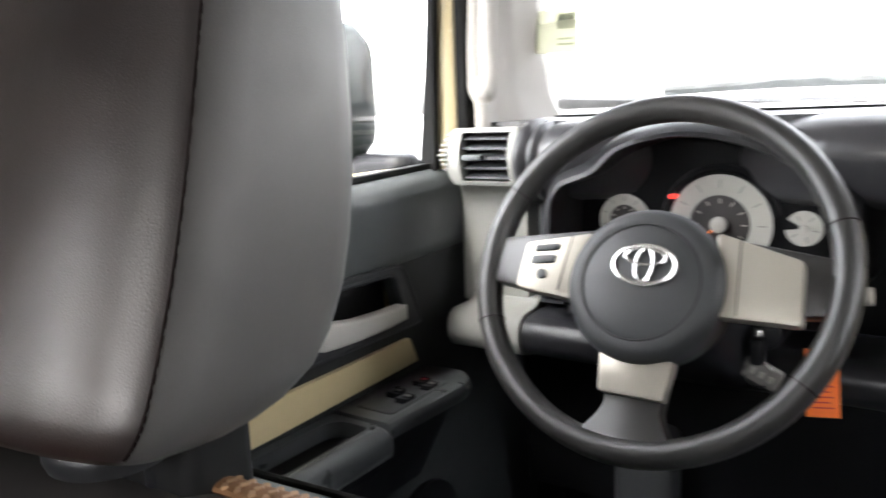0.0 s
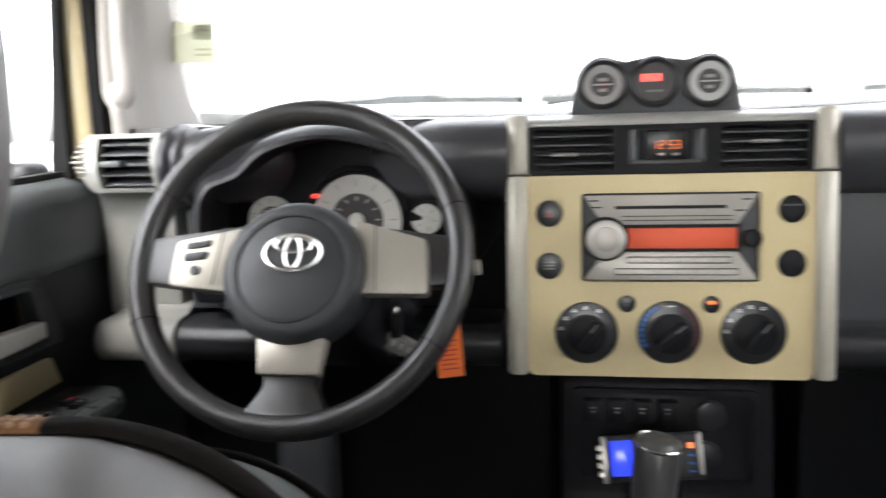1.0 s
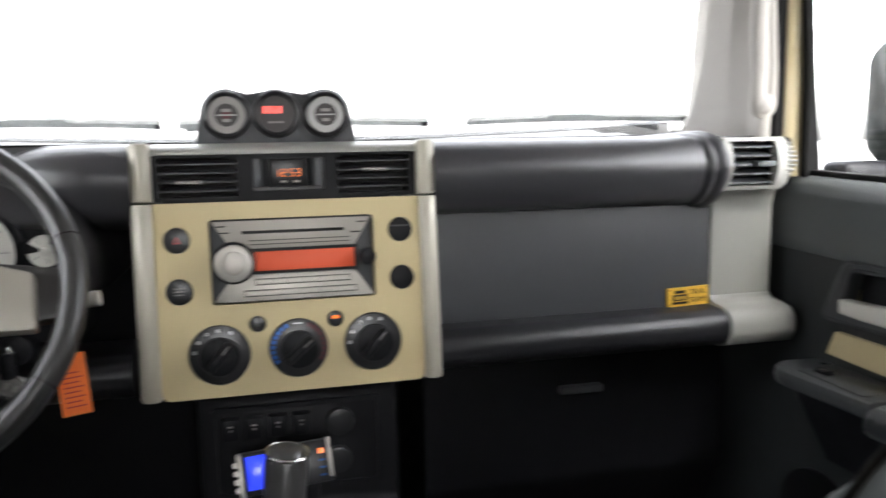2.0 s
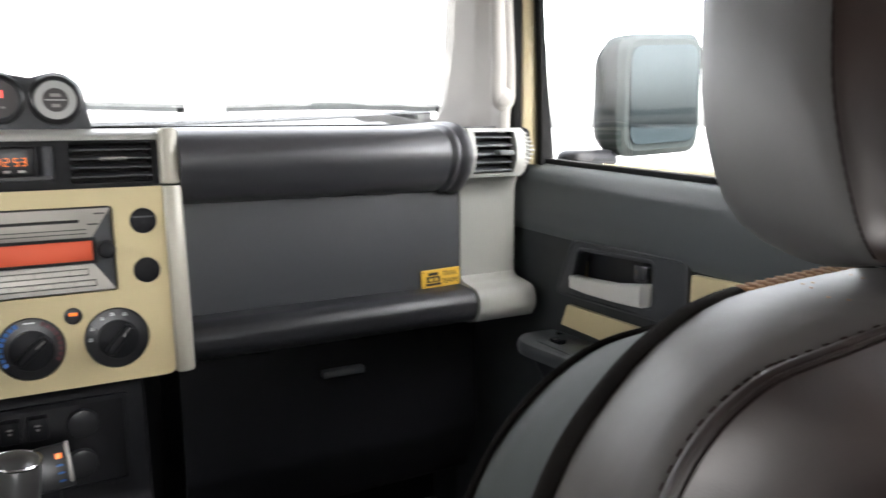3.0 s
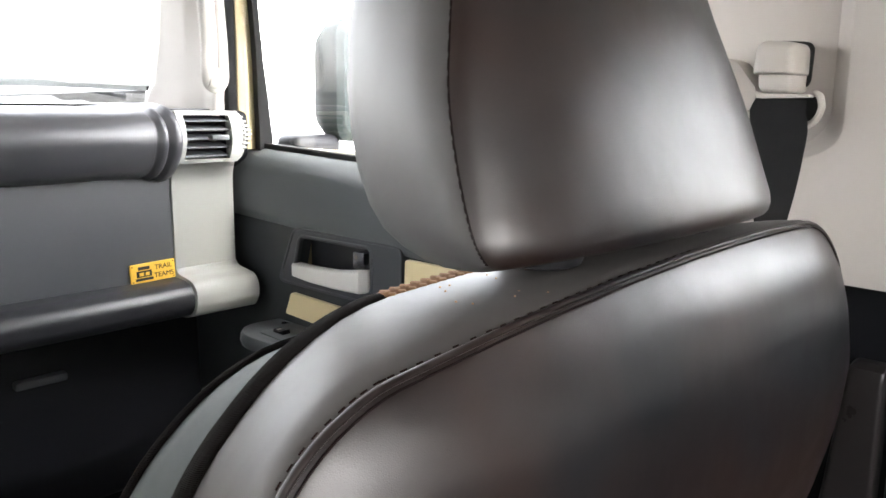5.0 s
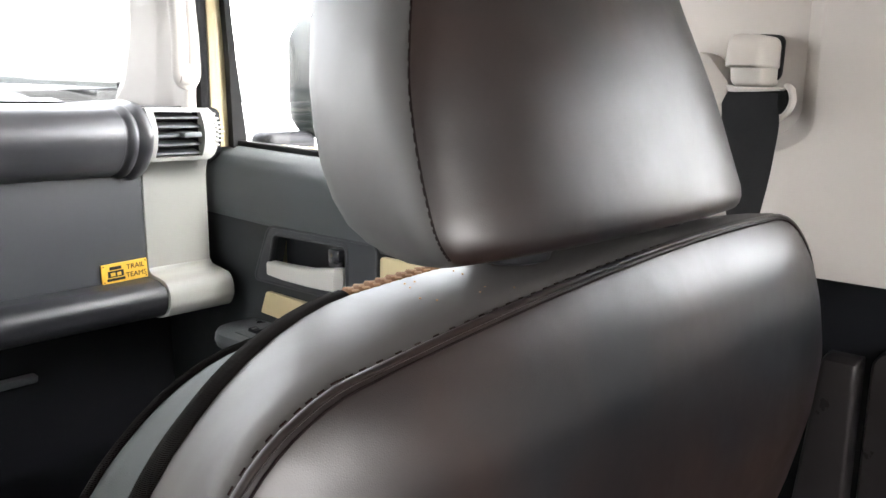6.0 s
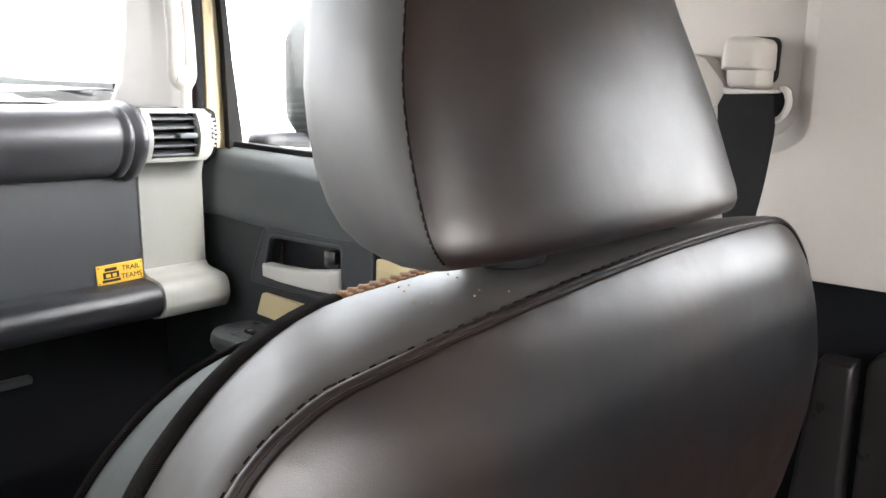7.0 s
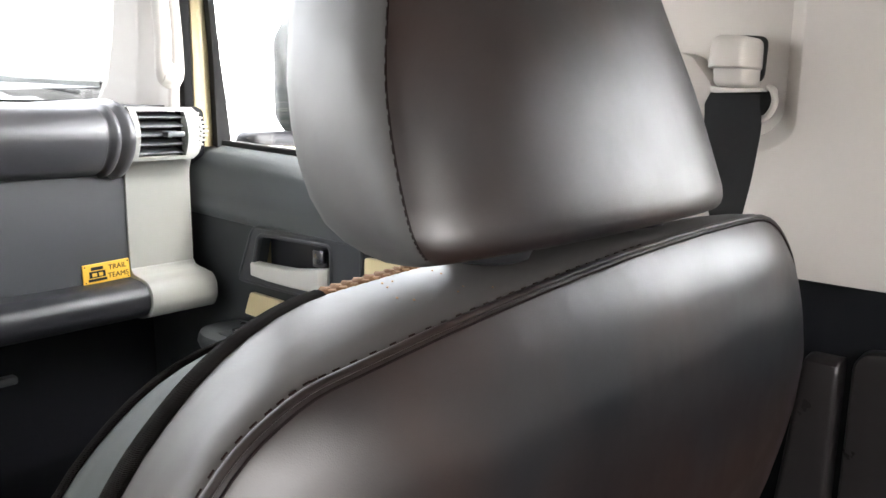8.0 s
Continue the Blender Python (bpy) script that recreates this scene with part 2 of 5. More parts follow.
def prism(pts, axis, lo, hi, r=0.0, seg=2):
    """A 2D outline drawn out along an axis: x takes (y, z), y takes (x, z), z takes (x, y)."""
    bm = bmesh.new()
    put = {"x": lambda a, b, c: (c, a, b), "y": lambda a, b, c: (a, c, b), "z": lambda a, b, c: (a, b, c)}[axis]
    f = [bm.verts.new(put(a, b, lo)) for a, b in pts]
    g = [bm.verts.new(put(a, b, hi)) for a, b in pts]
    n = len(pts)
    bm.faces.new(f)
    bm.faces.new(g[::-1])
    for i in range(n):
        bm.faces.new((f[i], f[(i + 1) % n], g[(i + 1) % n], g[i]))
    bmesh.ops.recalc_face_normals(bm, faces=bm.faces)
    if r:
        ed = [e for e in bm.edges if any(len(fc.verts) > 4 or n == 4 for fc in e.link_faces) and abs(e.calc_face_angle(0)) > 0.9]
        bmesh.ops.bevel(bm, geom=ed, offset=r, segments=seg, affect="EDGES", profile=0.5, clamp_overlap=True)
    return bm


def plate(outer, holes, depth, axis="y", at=0.0):
    """A flat plate with openings through it; it goes from at to at + depth along the axis."""
    bm = bmesh.new()
    put = {"x": lambda a, b: (at, a, b), "y": lambda a, b: (a, at, b), "z": lambda a, b: (a, b, at)}[axis]
    edges = []
    for loop in (outer, *holes):
        vs = [bm.verts.new(put(a, b)) for a, b in loop]
        edges += [bm.edges.new((vs[i], vs[(i + 1) % len(vs)])) for i in range(len(vs))]
    bmesh.ops.triangle_fill(bm, use_beauty=True, use_dissolve=False, edges=edges)
    ret = bmesh.ops.extrude_face_region(bm, geom=bm.faces[:])
    move = Vector({"x": (depth, 0, 0), "y": (0, depth, 0), "z": (0, 0, depth)}[axis])
    bmesh.ops.translate(bm, verts=[v for v in ret["geom"] if isinstance(v, bmesh.types.BMVert)], vec=move)
    return bm


def disc(c, r, h, axis="y", n=32, r2=None, bevel=0.0):
    """A short cylinder whose middle is c, along an axis."""
    bm = bmesh.new()
    bmesh.ops.create_cone(bm, cap_ends=True, segments=n, radius1=r, radius2=r if r2 is None else r2, depth=h)
    if bevel:
        ed = [e for e in bm.edges if any(len(f.verts) > 4 for f in e.link_faces)]
        bmesh.ops.bevel(bm, geom=ed, offset=bevel, segments=2, affect="EDGES", profile=0.5, clamp_overlap=True)
    rot = {"x": Matrix.Rotation(radians(90), 4, "Y"), "y": Matrix.Rotation(radians(90), 4, "X"), "z": Matrix.Identity(4)}[axis]
    bm.transform(Matrix.Translation(c) @ rot)
    return bm


def sweep(path, ring, closed=False, up=(0, 0, 1)):
    """Draws a ring of 2D points along a path of places."""
    bm = bmesh.new()
    path = [Vector(p) for p in path]
    n, rows = len(path), []
    for i, p in enumerate(path):
        a = path[i - 1] if (i or closed) else p
        b = path[(i + 1) % n] if (i < n - 1 or closed) else p
        d = (b - a).normalized()
        side = d.cross(Vector(up))
        side = side.normalized() if side.length > 1e-4 else Vector((1, 0, 0))
        over = side.cross(d)
        rows.append([bm.verts.new(p + side * u + over * v) for u, v in (ring(i / max(1, n - 1)) if callable(ring) else ring)])
    k = len(rows[0])
    for i in range(n if closed else n - 1):
        for j in range(k):
            bm.faces.new((rows[i][j], rows[i][(j + 1) % k], rows[(i + 1) % n][(j + 1) % k], rows[(i + 1) % n][j]))
    if not closed:
        bm.faces.new(rows[0])
        bm.faces.new(rows[-1][::-1])
    return bm


def tube(path, r, n=10, closed=False, up=(0, 0, 1)):
    return sweep(path, circle(0, 0, r, n), closed, up)


def loft(rings, caps=True):
    bm = bmesh.new()
    rows = [[bm.verts.new(p) for p in ring] for ring in rings]
    k = len(rows[0])
    for a, b in zip(rows, rows[1:]):
        for j in range(k):
            bm.faces.new((a[j], a[(j + 1) % k], b[(j + 1) % k], b[j]))
    if caps:
        bm.faces.new(rows[0])
        bm.faces.new(rows[-1][::-1])
    return bm


def strip(rows):
    """An open sheet through rows of places."""
    bm = bmesh.new()
    vs = [[bm.verts.new(p) for p in row] for row in rows]
    for a, b in zip(vs, vs[1:]):
        for j in range(len(a) - 1):
            bm.faces.new((a[j], a[j + 1], b[j + 1], b[j]))
    return bm


def joined(*bms):
    """Several bmeshes as one."""
    out = bmesh.new()
    for b in bms:
        me = bpy.data.meshes.new("piece")
        b.to_mesh(me)
        b.free()
        out.from_mesh(me)
        bpy.data.meshes.remove(me)
    return out


def smooth_path(pts, n=8, closed=False):
    """A smooth line through places."""
    pts = [Vector(p) for p in pts]
    out, k = [], len(pts)
    for i in range(k if closed else k - 1):
        p1, p2 = pts[i], pts[(i + 1) % k]
        p0 = pts[i - 1] if (i or closed) else p1
        p3 = pts[(i + 2) % k] if (i + 2 < k or closed) else p2
        for j in range(n):
            t = j / n
            out.append(0.5 * ((2 * p1) + (p2 - p0) * t + (2 * p0 - 5 * p1 + 4 * p2 - p3) * t * t + (3 * p1 - p0 - 3 * p2 + p3) * t ** 3))
    if not closed:
        out.append(pts[-1])
    return out


def lettering(text, size, material, parent, m, depth=0.0004, name="lettering"):
    cu = bpy.data.curves.new("letters", "FONT")
    cu.body, cu.size, cu.extrude, cu.align_x, cu.align_y = text, size, depth, "CENTER", "CENTER"
    tmp = bpy.data.objects.new("letters", cu)
    scene.collection.objects.link(tmp)
    me = bpy.data.meshes.new_from_object(tmp.evaluated_get(bpy.context.evaluated_depsgraph_get()))
    bpy.data.objects.remove(tmp)
    bpy.data.curves.remove(cu)
    bm = bmesh.new()
    bm.from_mesh(me)
    bpy.data.meshes.remove(me)
    return part(name, bm, material, parent, turn=m)


MIRX = Matrix.Diagonal((-1, 1, 1, 1))


def both(bm, side):
    """Mirrors a bmesh of the passenger's side for the driver's side."""
    if side < 0:
        bm.transform(MIRX)
        bmesh.ops.reverse_faces(bm, faces=bm.faces)
    return bm


# ---- the shell of the cabin ----
FLOOR = -0.10
structure("ground", rbox(-400, 400, -400, 400, -0.75, -0.65), CONCRETE, "pale sunlit concrete ground round the parked vehicle", "ground")
structure("floor", rbox(-0.80, 0.80, -2.3, 0.45, FLOOR - 0.04, FLOOR), CARPET, "black carpeted cabin floor", "floor")
structure("wall_front", rbox(-0.80, 0.80, 0.42, 0.46, FLOOR, 0.735), PLASTIC, "dark firewall panel behind the dashboard", "firewall")
roof = prism(fillet([(-0.80, 1.10), (-0.66, 1.21), (0, 1.235), (0.66, 1.21), (0.80, 1.10), (0.80, 1.16), (0.68, 1.27), (-0.68, 1.27), (-0.80, 1.16)], 0.03), "y", -2.3, 0.20)
structure("ceiling", roof, HEADLINER, "grey cloth headliner under the roof", "headliner")
structure("wall_back", plate(rect(-0.80, 0.80, FLOOR, 1.2), [fillet(rect(-0.45, 0.45, 0.80, 1.08), 0.06)], 0.06, "y", -2.3), PILLAR, "pale grey tailgate trim with a window", "tailgate")


REAR = {1: (-1.066, -0.970, 0.67, 0.895), -1: (-1.85, -1.35, 0.66, 1.00)}  # rear side windows, unseen and placed to steer the leather's highlights: y and z
REAR_DARK_PANEL = {1: (-1.62, -1.13), -1: (-1.33, -1.05)}


def cabin_side(side):
    """Rear quarter, pillars and window frame on one side."""
    tag = "right" if side > 0 else "left"
    # rear side trim with the quarter window
    pale = plate(rect(-2.3, -0.62, 0.608, 1.16), [fillet(rect(*REAR[side]), 0.025)], 0.038, "x", 0.764)
    lip = []
    for k, x in ((0.0, 0.7645), (0.05, 0.7615), (0.14, 0.7585), (0.5, 0.7510), (0.86, 0.7440), (0.95, 0.7424), (1.0, 0.7420)):
        lip.append([(x, a, b) for a, b in fillet([(-0.64, 0.608), (-0.64, 0.7205 - 0.0155 * k), (-0.839 - 0.002 * k, 0.7205 - 0.0155 * k), (-0.8535 - 0.0175 * k, 0.736 - 0.016 * k), (-0.8515 - 0.0165 * k, 1.15), (-0.950, 1.15), (-0.950, 0.604)], [0, 0, 0.014, 0.018, 0, 0, 0], 6)])
    pale = joined(pale, loft(lip))
    w = structure("wall_" + tag, both(pale, side), PILLAR, "pale warm-grey moulded plastic pillar and rear door trim", "wall trim", sharp=28)
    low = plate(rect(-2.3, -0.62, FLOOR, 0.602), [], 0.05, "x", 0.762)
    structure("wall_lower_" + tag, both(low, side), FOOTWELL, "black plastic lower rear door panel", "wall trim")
    # unseen panel, added to give the headrest leather something dark to reflect
    structure("wall_dark_panel_" + tag, both(rbox(0.742, 0.762, *REAR_DARK_PANEL[side], 0.62, 1.15, 0.006), side), PLASTIC, "unseen dark panel added to darken the headrest reflections", "pillar")
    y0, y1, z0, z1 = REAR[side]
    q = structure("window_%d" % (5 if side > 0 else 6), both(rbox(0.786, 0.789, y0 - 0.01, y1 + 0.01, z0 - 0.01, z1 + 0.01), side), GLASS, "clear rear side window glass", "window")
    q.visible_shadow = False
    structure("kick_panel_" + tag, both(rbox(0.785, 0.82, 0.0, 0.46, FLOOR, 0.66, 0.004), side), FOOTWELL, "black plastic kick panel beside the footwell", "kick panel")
    return w


for sd in (1, -1):
    cabin_side(sd)


def a_pillar(side):
    """Pale moulded pillar trim beside the windscreen, with its grab handle."""
    t = thing("pillar_trim", (side * 0.70, 0.05, 0.74), "pale warm-grey windscreen pillar trim with moulded grab handle", "pillar trim", "windscreen pillar trims")
    rows = []
    for z, dy, dx, rx in ((0.725, 0.0, -0.020, -0.010), (0.75, -0.004, -0.006, -0.010), (0.764, -0.007, -0.003, -0.009), (0.774, -0.009, 0.0, -0.002), (0.785, -0.012, 0.0, 0.001), (0.84, -0.020, 0.0, 0.0), (0.95, -0.050, -0.012, -0.007), (1.10, -0.085, -0.032, -0.02), (1.20, -0.11, -0.05, -0.03)):
        sec = fillet([(0.708 + dx, 0.245 + dy), (0.712 + min(dx, 0) * 0.6, 0.13 + dy * 0.6), (0.718, 0.076), (0.722 + rx, 0.036), (0.738 + rx, 0.030), (0.7425 + rx, 0.046), (0.7425 + rx, 0.28 + dy)], 0.008, 4)
        rows.append([(x, y, z) for x, y in sec])
    part("trim", both(loft(rows), side), FRONT_PILLAR_DIM, t)
    # grab handle
    path = smooth_path([(0.728, 0.048, 0.772), (0.703, 0.028, 0.777), (0.696, 0.020, 0.795), (0.701, 0.026, 0.84), (0.697, 0.024, 0.90), (0.689, 0.012, 0.97), (0.682, 0.0, 1.04), (0.70, -0.01, 1.07)], 8)
    oval = [(0.013 * math.cos(a), 0.010 * math.sin(a)) for a in [2 * math.pi * i / 14 for i in range(14)]]
    part("grab_handle", both(sweep(path, oval, up=(0, 1, 0)), side), FRONT_PILLAR_DIM, t)
    part("pillar_seal", both(rbox(0.7435, 0.802, 0.066, 0.235, 0.66, 1.20, 0.003), side), RUBBER, t)
    boss = disc((0.706, 0.026, 0.783), 0.0165, 0.028, "x", 24, bevel=0.008)
    part("handle_foot", both(boss, side), FRONT_PILLAR_DIM, t)
    return t


for sd in (1, -1):
    a_pillar(sd)

# windscreen: upright curved pane with a dark edge, set outside the dash
WS = []
for z, dy in ((0.735, 0.0), (0.86, -0.045), (1.0, -0.095), (1.19, -0.165)):
    WS.append([(x, 0.385 + dy - 0.30 * x * x, z) for x in np.linspace(-0.74, 0.74, 25)])
bmw = strip(WS)
bmesh.ops.solidify(bmw, geom=bmw.faces[:], thickness=0.005)
ws = structure("window_1", bmw, GLASS, "clear upright curved windscreen glass", "windscreen")
ws.visible_shadow = False
structure("windscreen_edge", sweep([(x, 0.375 - 0.30 * x * x, 0.7405) for x in np.linspace(-0.74, 0.74, 25)], rect(-0.008, 0.008, -0.004, 0.0006)), RUBBER, "black rubber edge at the foot of the windscreen", "seal")
structure("windscreen_header", prism(rect(0.16, 0.28, 1.14, 1.25), "x", -0.76, 0.76, 0.01), HEADLINER, "pale headliner edge over the windscreen", "trim")


# ---- dashboard ----
dash = thing("dashboard", (0, 0.2, 0.42), "charcoal padded dashboard with silver ends and beige centre panel", "dashboard")


def roll_section(g=0.0):
    """The outline of the padded roll along the top of the dashboard."""
    pts = [(0.34, 0.7375), (0.06, 0.7380 + g), (0.028, 0.7345 + g), (0.006, 0.7240 + g), (-0.008 - g, 0.706), (-0.010 - g, 0.690), (-0.004 - g, 0.670), (0.010, 0.651 - g), (0.030, 0.638 - g), (0.07, 0.629 - g), (0.34, 0.60)]
    return fillet(pts, 0.012, 3)


def roll(*rows):
    return loft([[(x, y, z) for y, z in roll_section(g)] for x, g in rows])


part("top_pad", roll((0.190, 0), (0.590, 0)), PAD, dash)

def receding(*rows):
    """A stretch of the padded roll that falls back towards the windscreen."""
    return loft([[(x, y + dy * (1 if y < 0.3 else 0), z + dz) for y, z in roll_section()] for x, dy, dz in rows])


part("top_pad", receding((-0.190, 0, 0), (-0.235, 0, 0), (-0.265, 0.004, 0), (-0.295, 0.014, -0.001), (-0.325, 0.032, -0.003), (-0.36, 0.060, -0.006), (-0.42, 0.12, -0.010)), PAD, dash)
part("top_pad", receding((-0.606, 0, -0.004), (-0.590, 0, -0.002), (-0.575, 0.003, 0), (-0.555, 0.012, -0.001), (-0.53, 0.032, -0.003), (-0.50, 0.065, -0.006), (-0.45, 0.12, -0.010)), PAD, dash)
for sd in (1, -1):
    part("pad_collar", both(roll((0.588, -0.0005), (0.592, -0.0035), (0.5945, -0.0040), (0.597, -0.0025), (0.600, 0.0025), (0.604, 0.0040), (0.608, 0.0025), (0.6105, -0.0010), (0.613, 0.0005), (0.617, 0.0055), (0.623, 0.0070), (0.629, 0.0050), (0.632, 0.0)), sd), PAD, dash, sharp=60, turn=Matrix.Translation((-0.016, 0, -0.004)) if sd < 0 else None)
# flat top that runs to the windscreen
deck = lambda a, b, y1: prism([(0.055, 0.7360), (y1, 0.7375), (y1, 0.727), (0.055, 0.727)], "x", a, b)
part("top_deck", joined(deck(-0.60, 0.60, 0.39), deck(0.60, 0.72, 0.25), deck(-0.72, -0.60, 0.25)), PAD, dash)
part("centre_deck", prism(fillet([(0.010, 0.7230), (0.0105, 0.7285), (0.018, 0.7325), (0.058, 0.7375), (0.058, 0.7230)], [0.001, 0.003, 0.006, 0.004, 0], 3), "x", -0.168, 0.168), SILVER, dash, "silver painted edge over the vents")
# recessed panel before the passenger, ledge and lower roll
part("glove_panel", prism(fillet([(0.050, 0.66), (0.047, 0.470), (0.12, 0.46), (0.12, 0.66)], 0.004, 2), "x", 0.188, 0.6405), PLASTIC_GREY, dash)
LOW = [(0.10, 0.476), (0.045, 0.4765), (0.012, 0.4755), (-0.006, 0.469), (-0.014, 0.456), (-0.012, 0.438), (0.0, 0.424), (0.02, 0.418), (0.10, 0.410)]
part("lower_roll", prism(fillet(LOW, 0.006, 3), "x", 0.186, 0.637), ROLL, dash)
part("lower_roll", prism(fillet(LOW, 0.006, 3), "x", -0.637, -0.20), ROLL, dash)
part("knee_panel", prism(fillet([(0.05, 0.66), (0.047, 0.485), (0.12, 0.47), (0.12, 0.66)], 0.004, 2), "x", -0.638, -0.60), PLASTIC_GREY, dash)
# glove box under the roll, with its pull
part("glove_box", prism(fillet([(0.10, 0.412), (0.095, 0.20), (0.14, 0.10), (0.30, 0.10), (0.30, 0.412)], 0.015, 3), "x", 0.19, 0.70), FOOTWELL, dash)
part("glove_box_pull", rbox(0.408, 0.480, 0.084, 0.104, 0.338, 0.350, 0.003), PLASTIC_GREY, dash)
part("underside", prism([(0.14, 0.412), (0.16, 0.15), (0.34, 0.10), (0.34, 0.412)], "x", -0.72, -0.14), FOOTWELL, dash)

# silver ends with round vents
END = [(0.10, 0.656), (0.036, 0.655), (0.040, 0.646), (0.043, 0.637), (0.0445, 0.629), (0.045, 0.620), (0.0445, 0.4815), (0.10, 0.4815)]
FOOT = [(0.10, 0.491), (0.0435, 0.4905), (0.0405, 0.4845), (0.030, 0.4810), (0.012, 0.4795), (-0.003, 0.4765), (-0.0125, 0.4690), (-0.0180, 0.457), (-0.0175, 0.440), (-0.007, 0.423), (0.02, 0.415), (0.10, 0.409)]


def end_unit(side):
    def outer(bm):
        """Mirrors a piece to its side; the driver's end sits a little wider and lower."""
        bm = both(bm, side)
        if side < 0:
            bm.transform(Matrix.Translation((-0.016, 0, -0.004)))
        return bm

    e = part("end_trim", outer(prism(fillet(END, 0.003, 3), "x", 0.6385, 0.746, 0.002)), SILVER, dash, "silver painted dashboard end trim")
    part("end_foot", both(joined(prism(fillet(FOOT, 0.006, 3), "x", 0.6385, 0.7465, 0.001), prism(fillet([(0.06, 0.4770)] + FOOT[5:-1] + [(0.06, 0.413)], 0.006, 3), "x", 0.745, 0.7495 if side > 0 else 0.754, 0.002, 2)), side), SILVER, dash, "silver painted foot of the end trim")
    # vent housing, barrel shaped
    def barrel(bm):
        for vx in bm.verts:
            vx.co.y += 0.016 * min(1.0, ((vx.co.z - 0.694) / 0.040) ** 2) + 0.007 * max(0.0, (vx.co.x - 0.727) / 0.018) ** 2
        return bm

    def upright(x0, x1, z0, z1, n=13, bulge=0.0):
        zs = np.linspace(z0, z1, n)
        xs = np.linspace(x0, x1, 7)
        return [(x, z0) for x in xs[:-1]] + [(x1 + bulge * math.sqrt(max(0.0, 1 - ((z - (z0 + z1) / 2) / ((z1 - z0) / 2)) ** 2)), z) for z in zs[:-1]] + [(x, z1) for x in xs[::-1][:-1]] + [(x0, z) for z in zs[::-1][:-1]]

    v = part("air_vent", outer(barrel(plate(upright(0.632, 0.736, 0.655, 0.7335, bulge=0.016), [upright(0.6425, 0.7195, 0.661, 0.7275)], 0.045, "y", -0.002))), SILVER, dash, "silver framed air vent with black slats")
    part("vent_well", outer(joined(rbox(0.638, 0.724, 0.046, 0.050, 0.655, 0.733), rbox(0.638, 0.6427, 0.018, 0.046, 0.657, 0.731), rbox(0.7193, 0.724, 0.018, 0.046, 0.657, 0.731))), INK, v)
    for i in range(5):
        z = 0.667 + i * 0.0133
        part("slat", outer(prism(fillet([(0.006 + 0.25 * abs(z - 0.694), z - 0.0030), (0.007 + 0.25 * abs(z - 0.694), z), (0.036, z + 0.005), (0.036, z + 0.003)], 0.0006, 2), "x", 0.6428, 0.7192)), PLASTIC_GREY, v)
    part("vent_tab", outer(rbox(0.683, 0.712, -0.006, 0.012, 0.690, 0.698, 0.002)), DOOR, v)
    # ribbed wheel at the outer edge
    for i in range(9):
        z = 0.668 + i * 0.0068
        part("rib", outer(rbox(0.7445 - 0.0005 * (i - 4) ** 2, 0.7575 - 0.0006 * (i - 4) ** 2, 0.002 + 0.0025 * abs(i - 4), 0.045, z, z + 0.0036, 0.001, 1)), SILVER, v)
    part("end_cheek", outer(prism(fillet([(0.03, 0.735), (0.025, 0.70), (0.03, 0.66), (0.09, 0.63), (0.10, 0.42), (0.34, 0.42), (0.34, 0.735)], 0.01, 3), "x", 0.746, 0.765)), PLASTIC, dash)
    return e


for sd in (1, -1):
    end_unit(sd)

# ---- centre panel ----
SLOPE = 0.0926
TILT = Matrix.Translation((0, 0, 0.64)) @ Matrix.Rotation(-math.atan(SLOPE), 4, "X") @ Matrix.Translation((0, 0, -0.64))
HOLES = [(-0.1405, 0.618), (-0.1405, 0.554), (0.141, 0.6205), (0.141, 0.557)]
DIALS = [(-0.096, 0.4718), (0.002, 0.4735), (0.099, 0.4745)]
SMALL = [(-0.0480, 0.508), (0.0505, 0.508)]
panel = part("centre_panel", plate(fillet(rect(-0.167, 0.167, 0.4185, 0.664), [0.012, 0.012, 0.002, 0.002], 5),
             [fillet(rect(-0.102, 0.1055, 0.535, 0.642), 0.006, 4)] + [circle(x, z, 0.0165) for x, z in HOLES] + [circle(x, z, 0.0385, 40) for x, z in DIALS] + [circle(x, z, 0.0105, 24) for x, z in SMALL], 0.02, "y", 0.0), BEIGE, dash, "sand beige painted centre panel", turn=TILT)
part("panel_back", rbox(-0.18, 0.18, 0.016, 0.05, 0.425, 0.665), PLASTIC, dash, turn=TILT)
for sd in (1, -1):
    post = fillet([(0.1665, 0.004), (0.1685, -0.005), (0.179, -0.009), (0.1895, -0.004), (0.1935, 0.010), (0.1935, 0.10), (0.1665, 0.10)], 0.004, 4)
    part("side_post", both(prism(post, "z", 0.4195, 0.664, 0.003), sd), POST, dash, "silver painted side post", turn=TILT)
    part("side_post", both(prism(post, "z", 0.666, 0.738, 0.006, 3), sd), POST, dash, "silver painted side post", turn=TILT)

# vents and clock band
band = part("vent_band", plate(fillet(rect(-0.166, 0.166, 0.665, 0.7228), 0.002, 2), [fillet(rect(-0.159, -0.064, 0.670, 0.7195), 0.003, 2), fillet(rect(0.063, 0.158, 0.670, 0.7195), 0.003, 2), fillet(rect(-0.045, 0.045, 0.675, 0.718), 0.004, 2)], 0.025, "y", 0.012), PLASTIC, dash, turn=None)
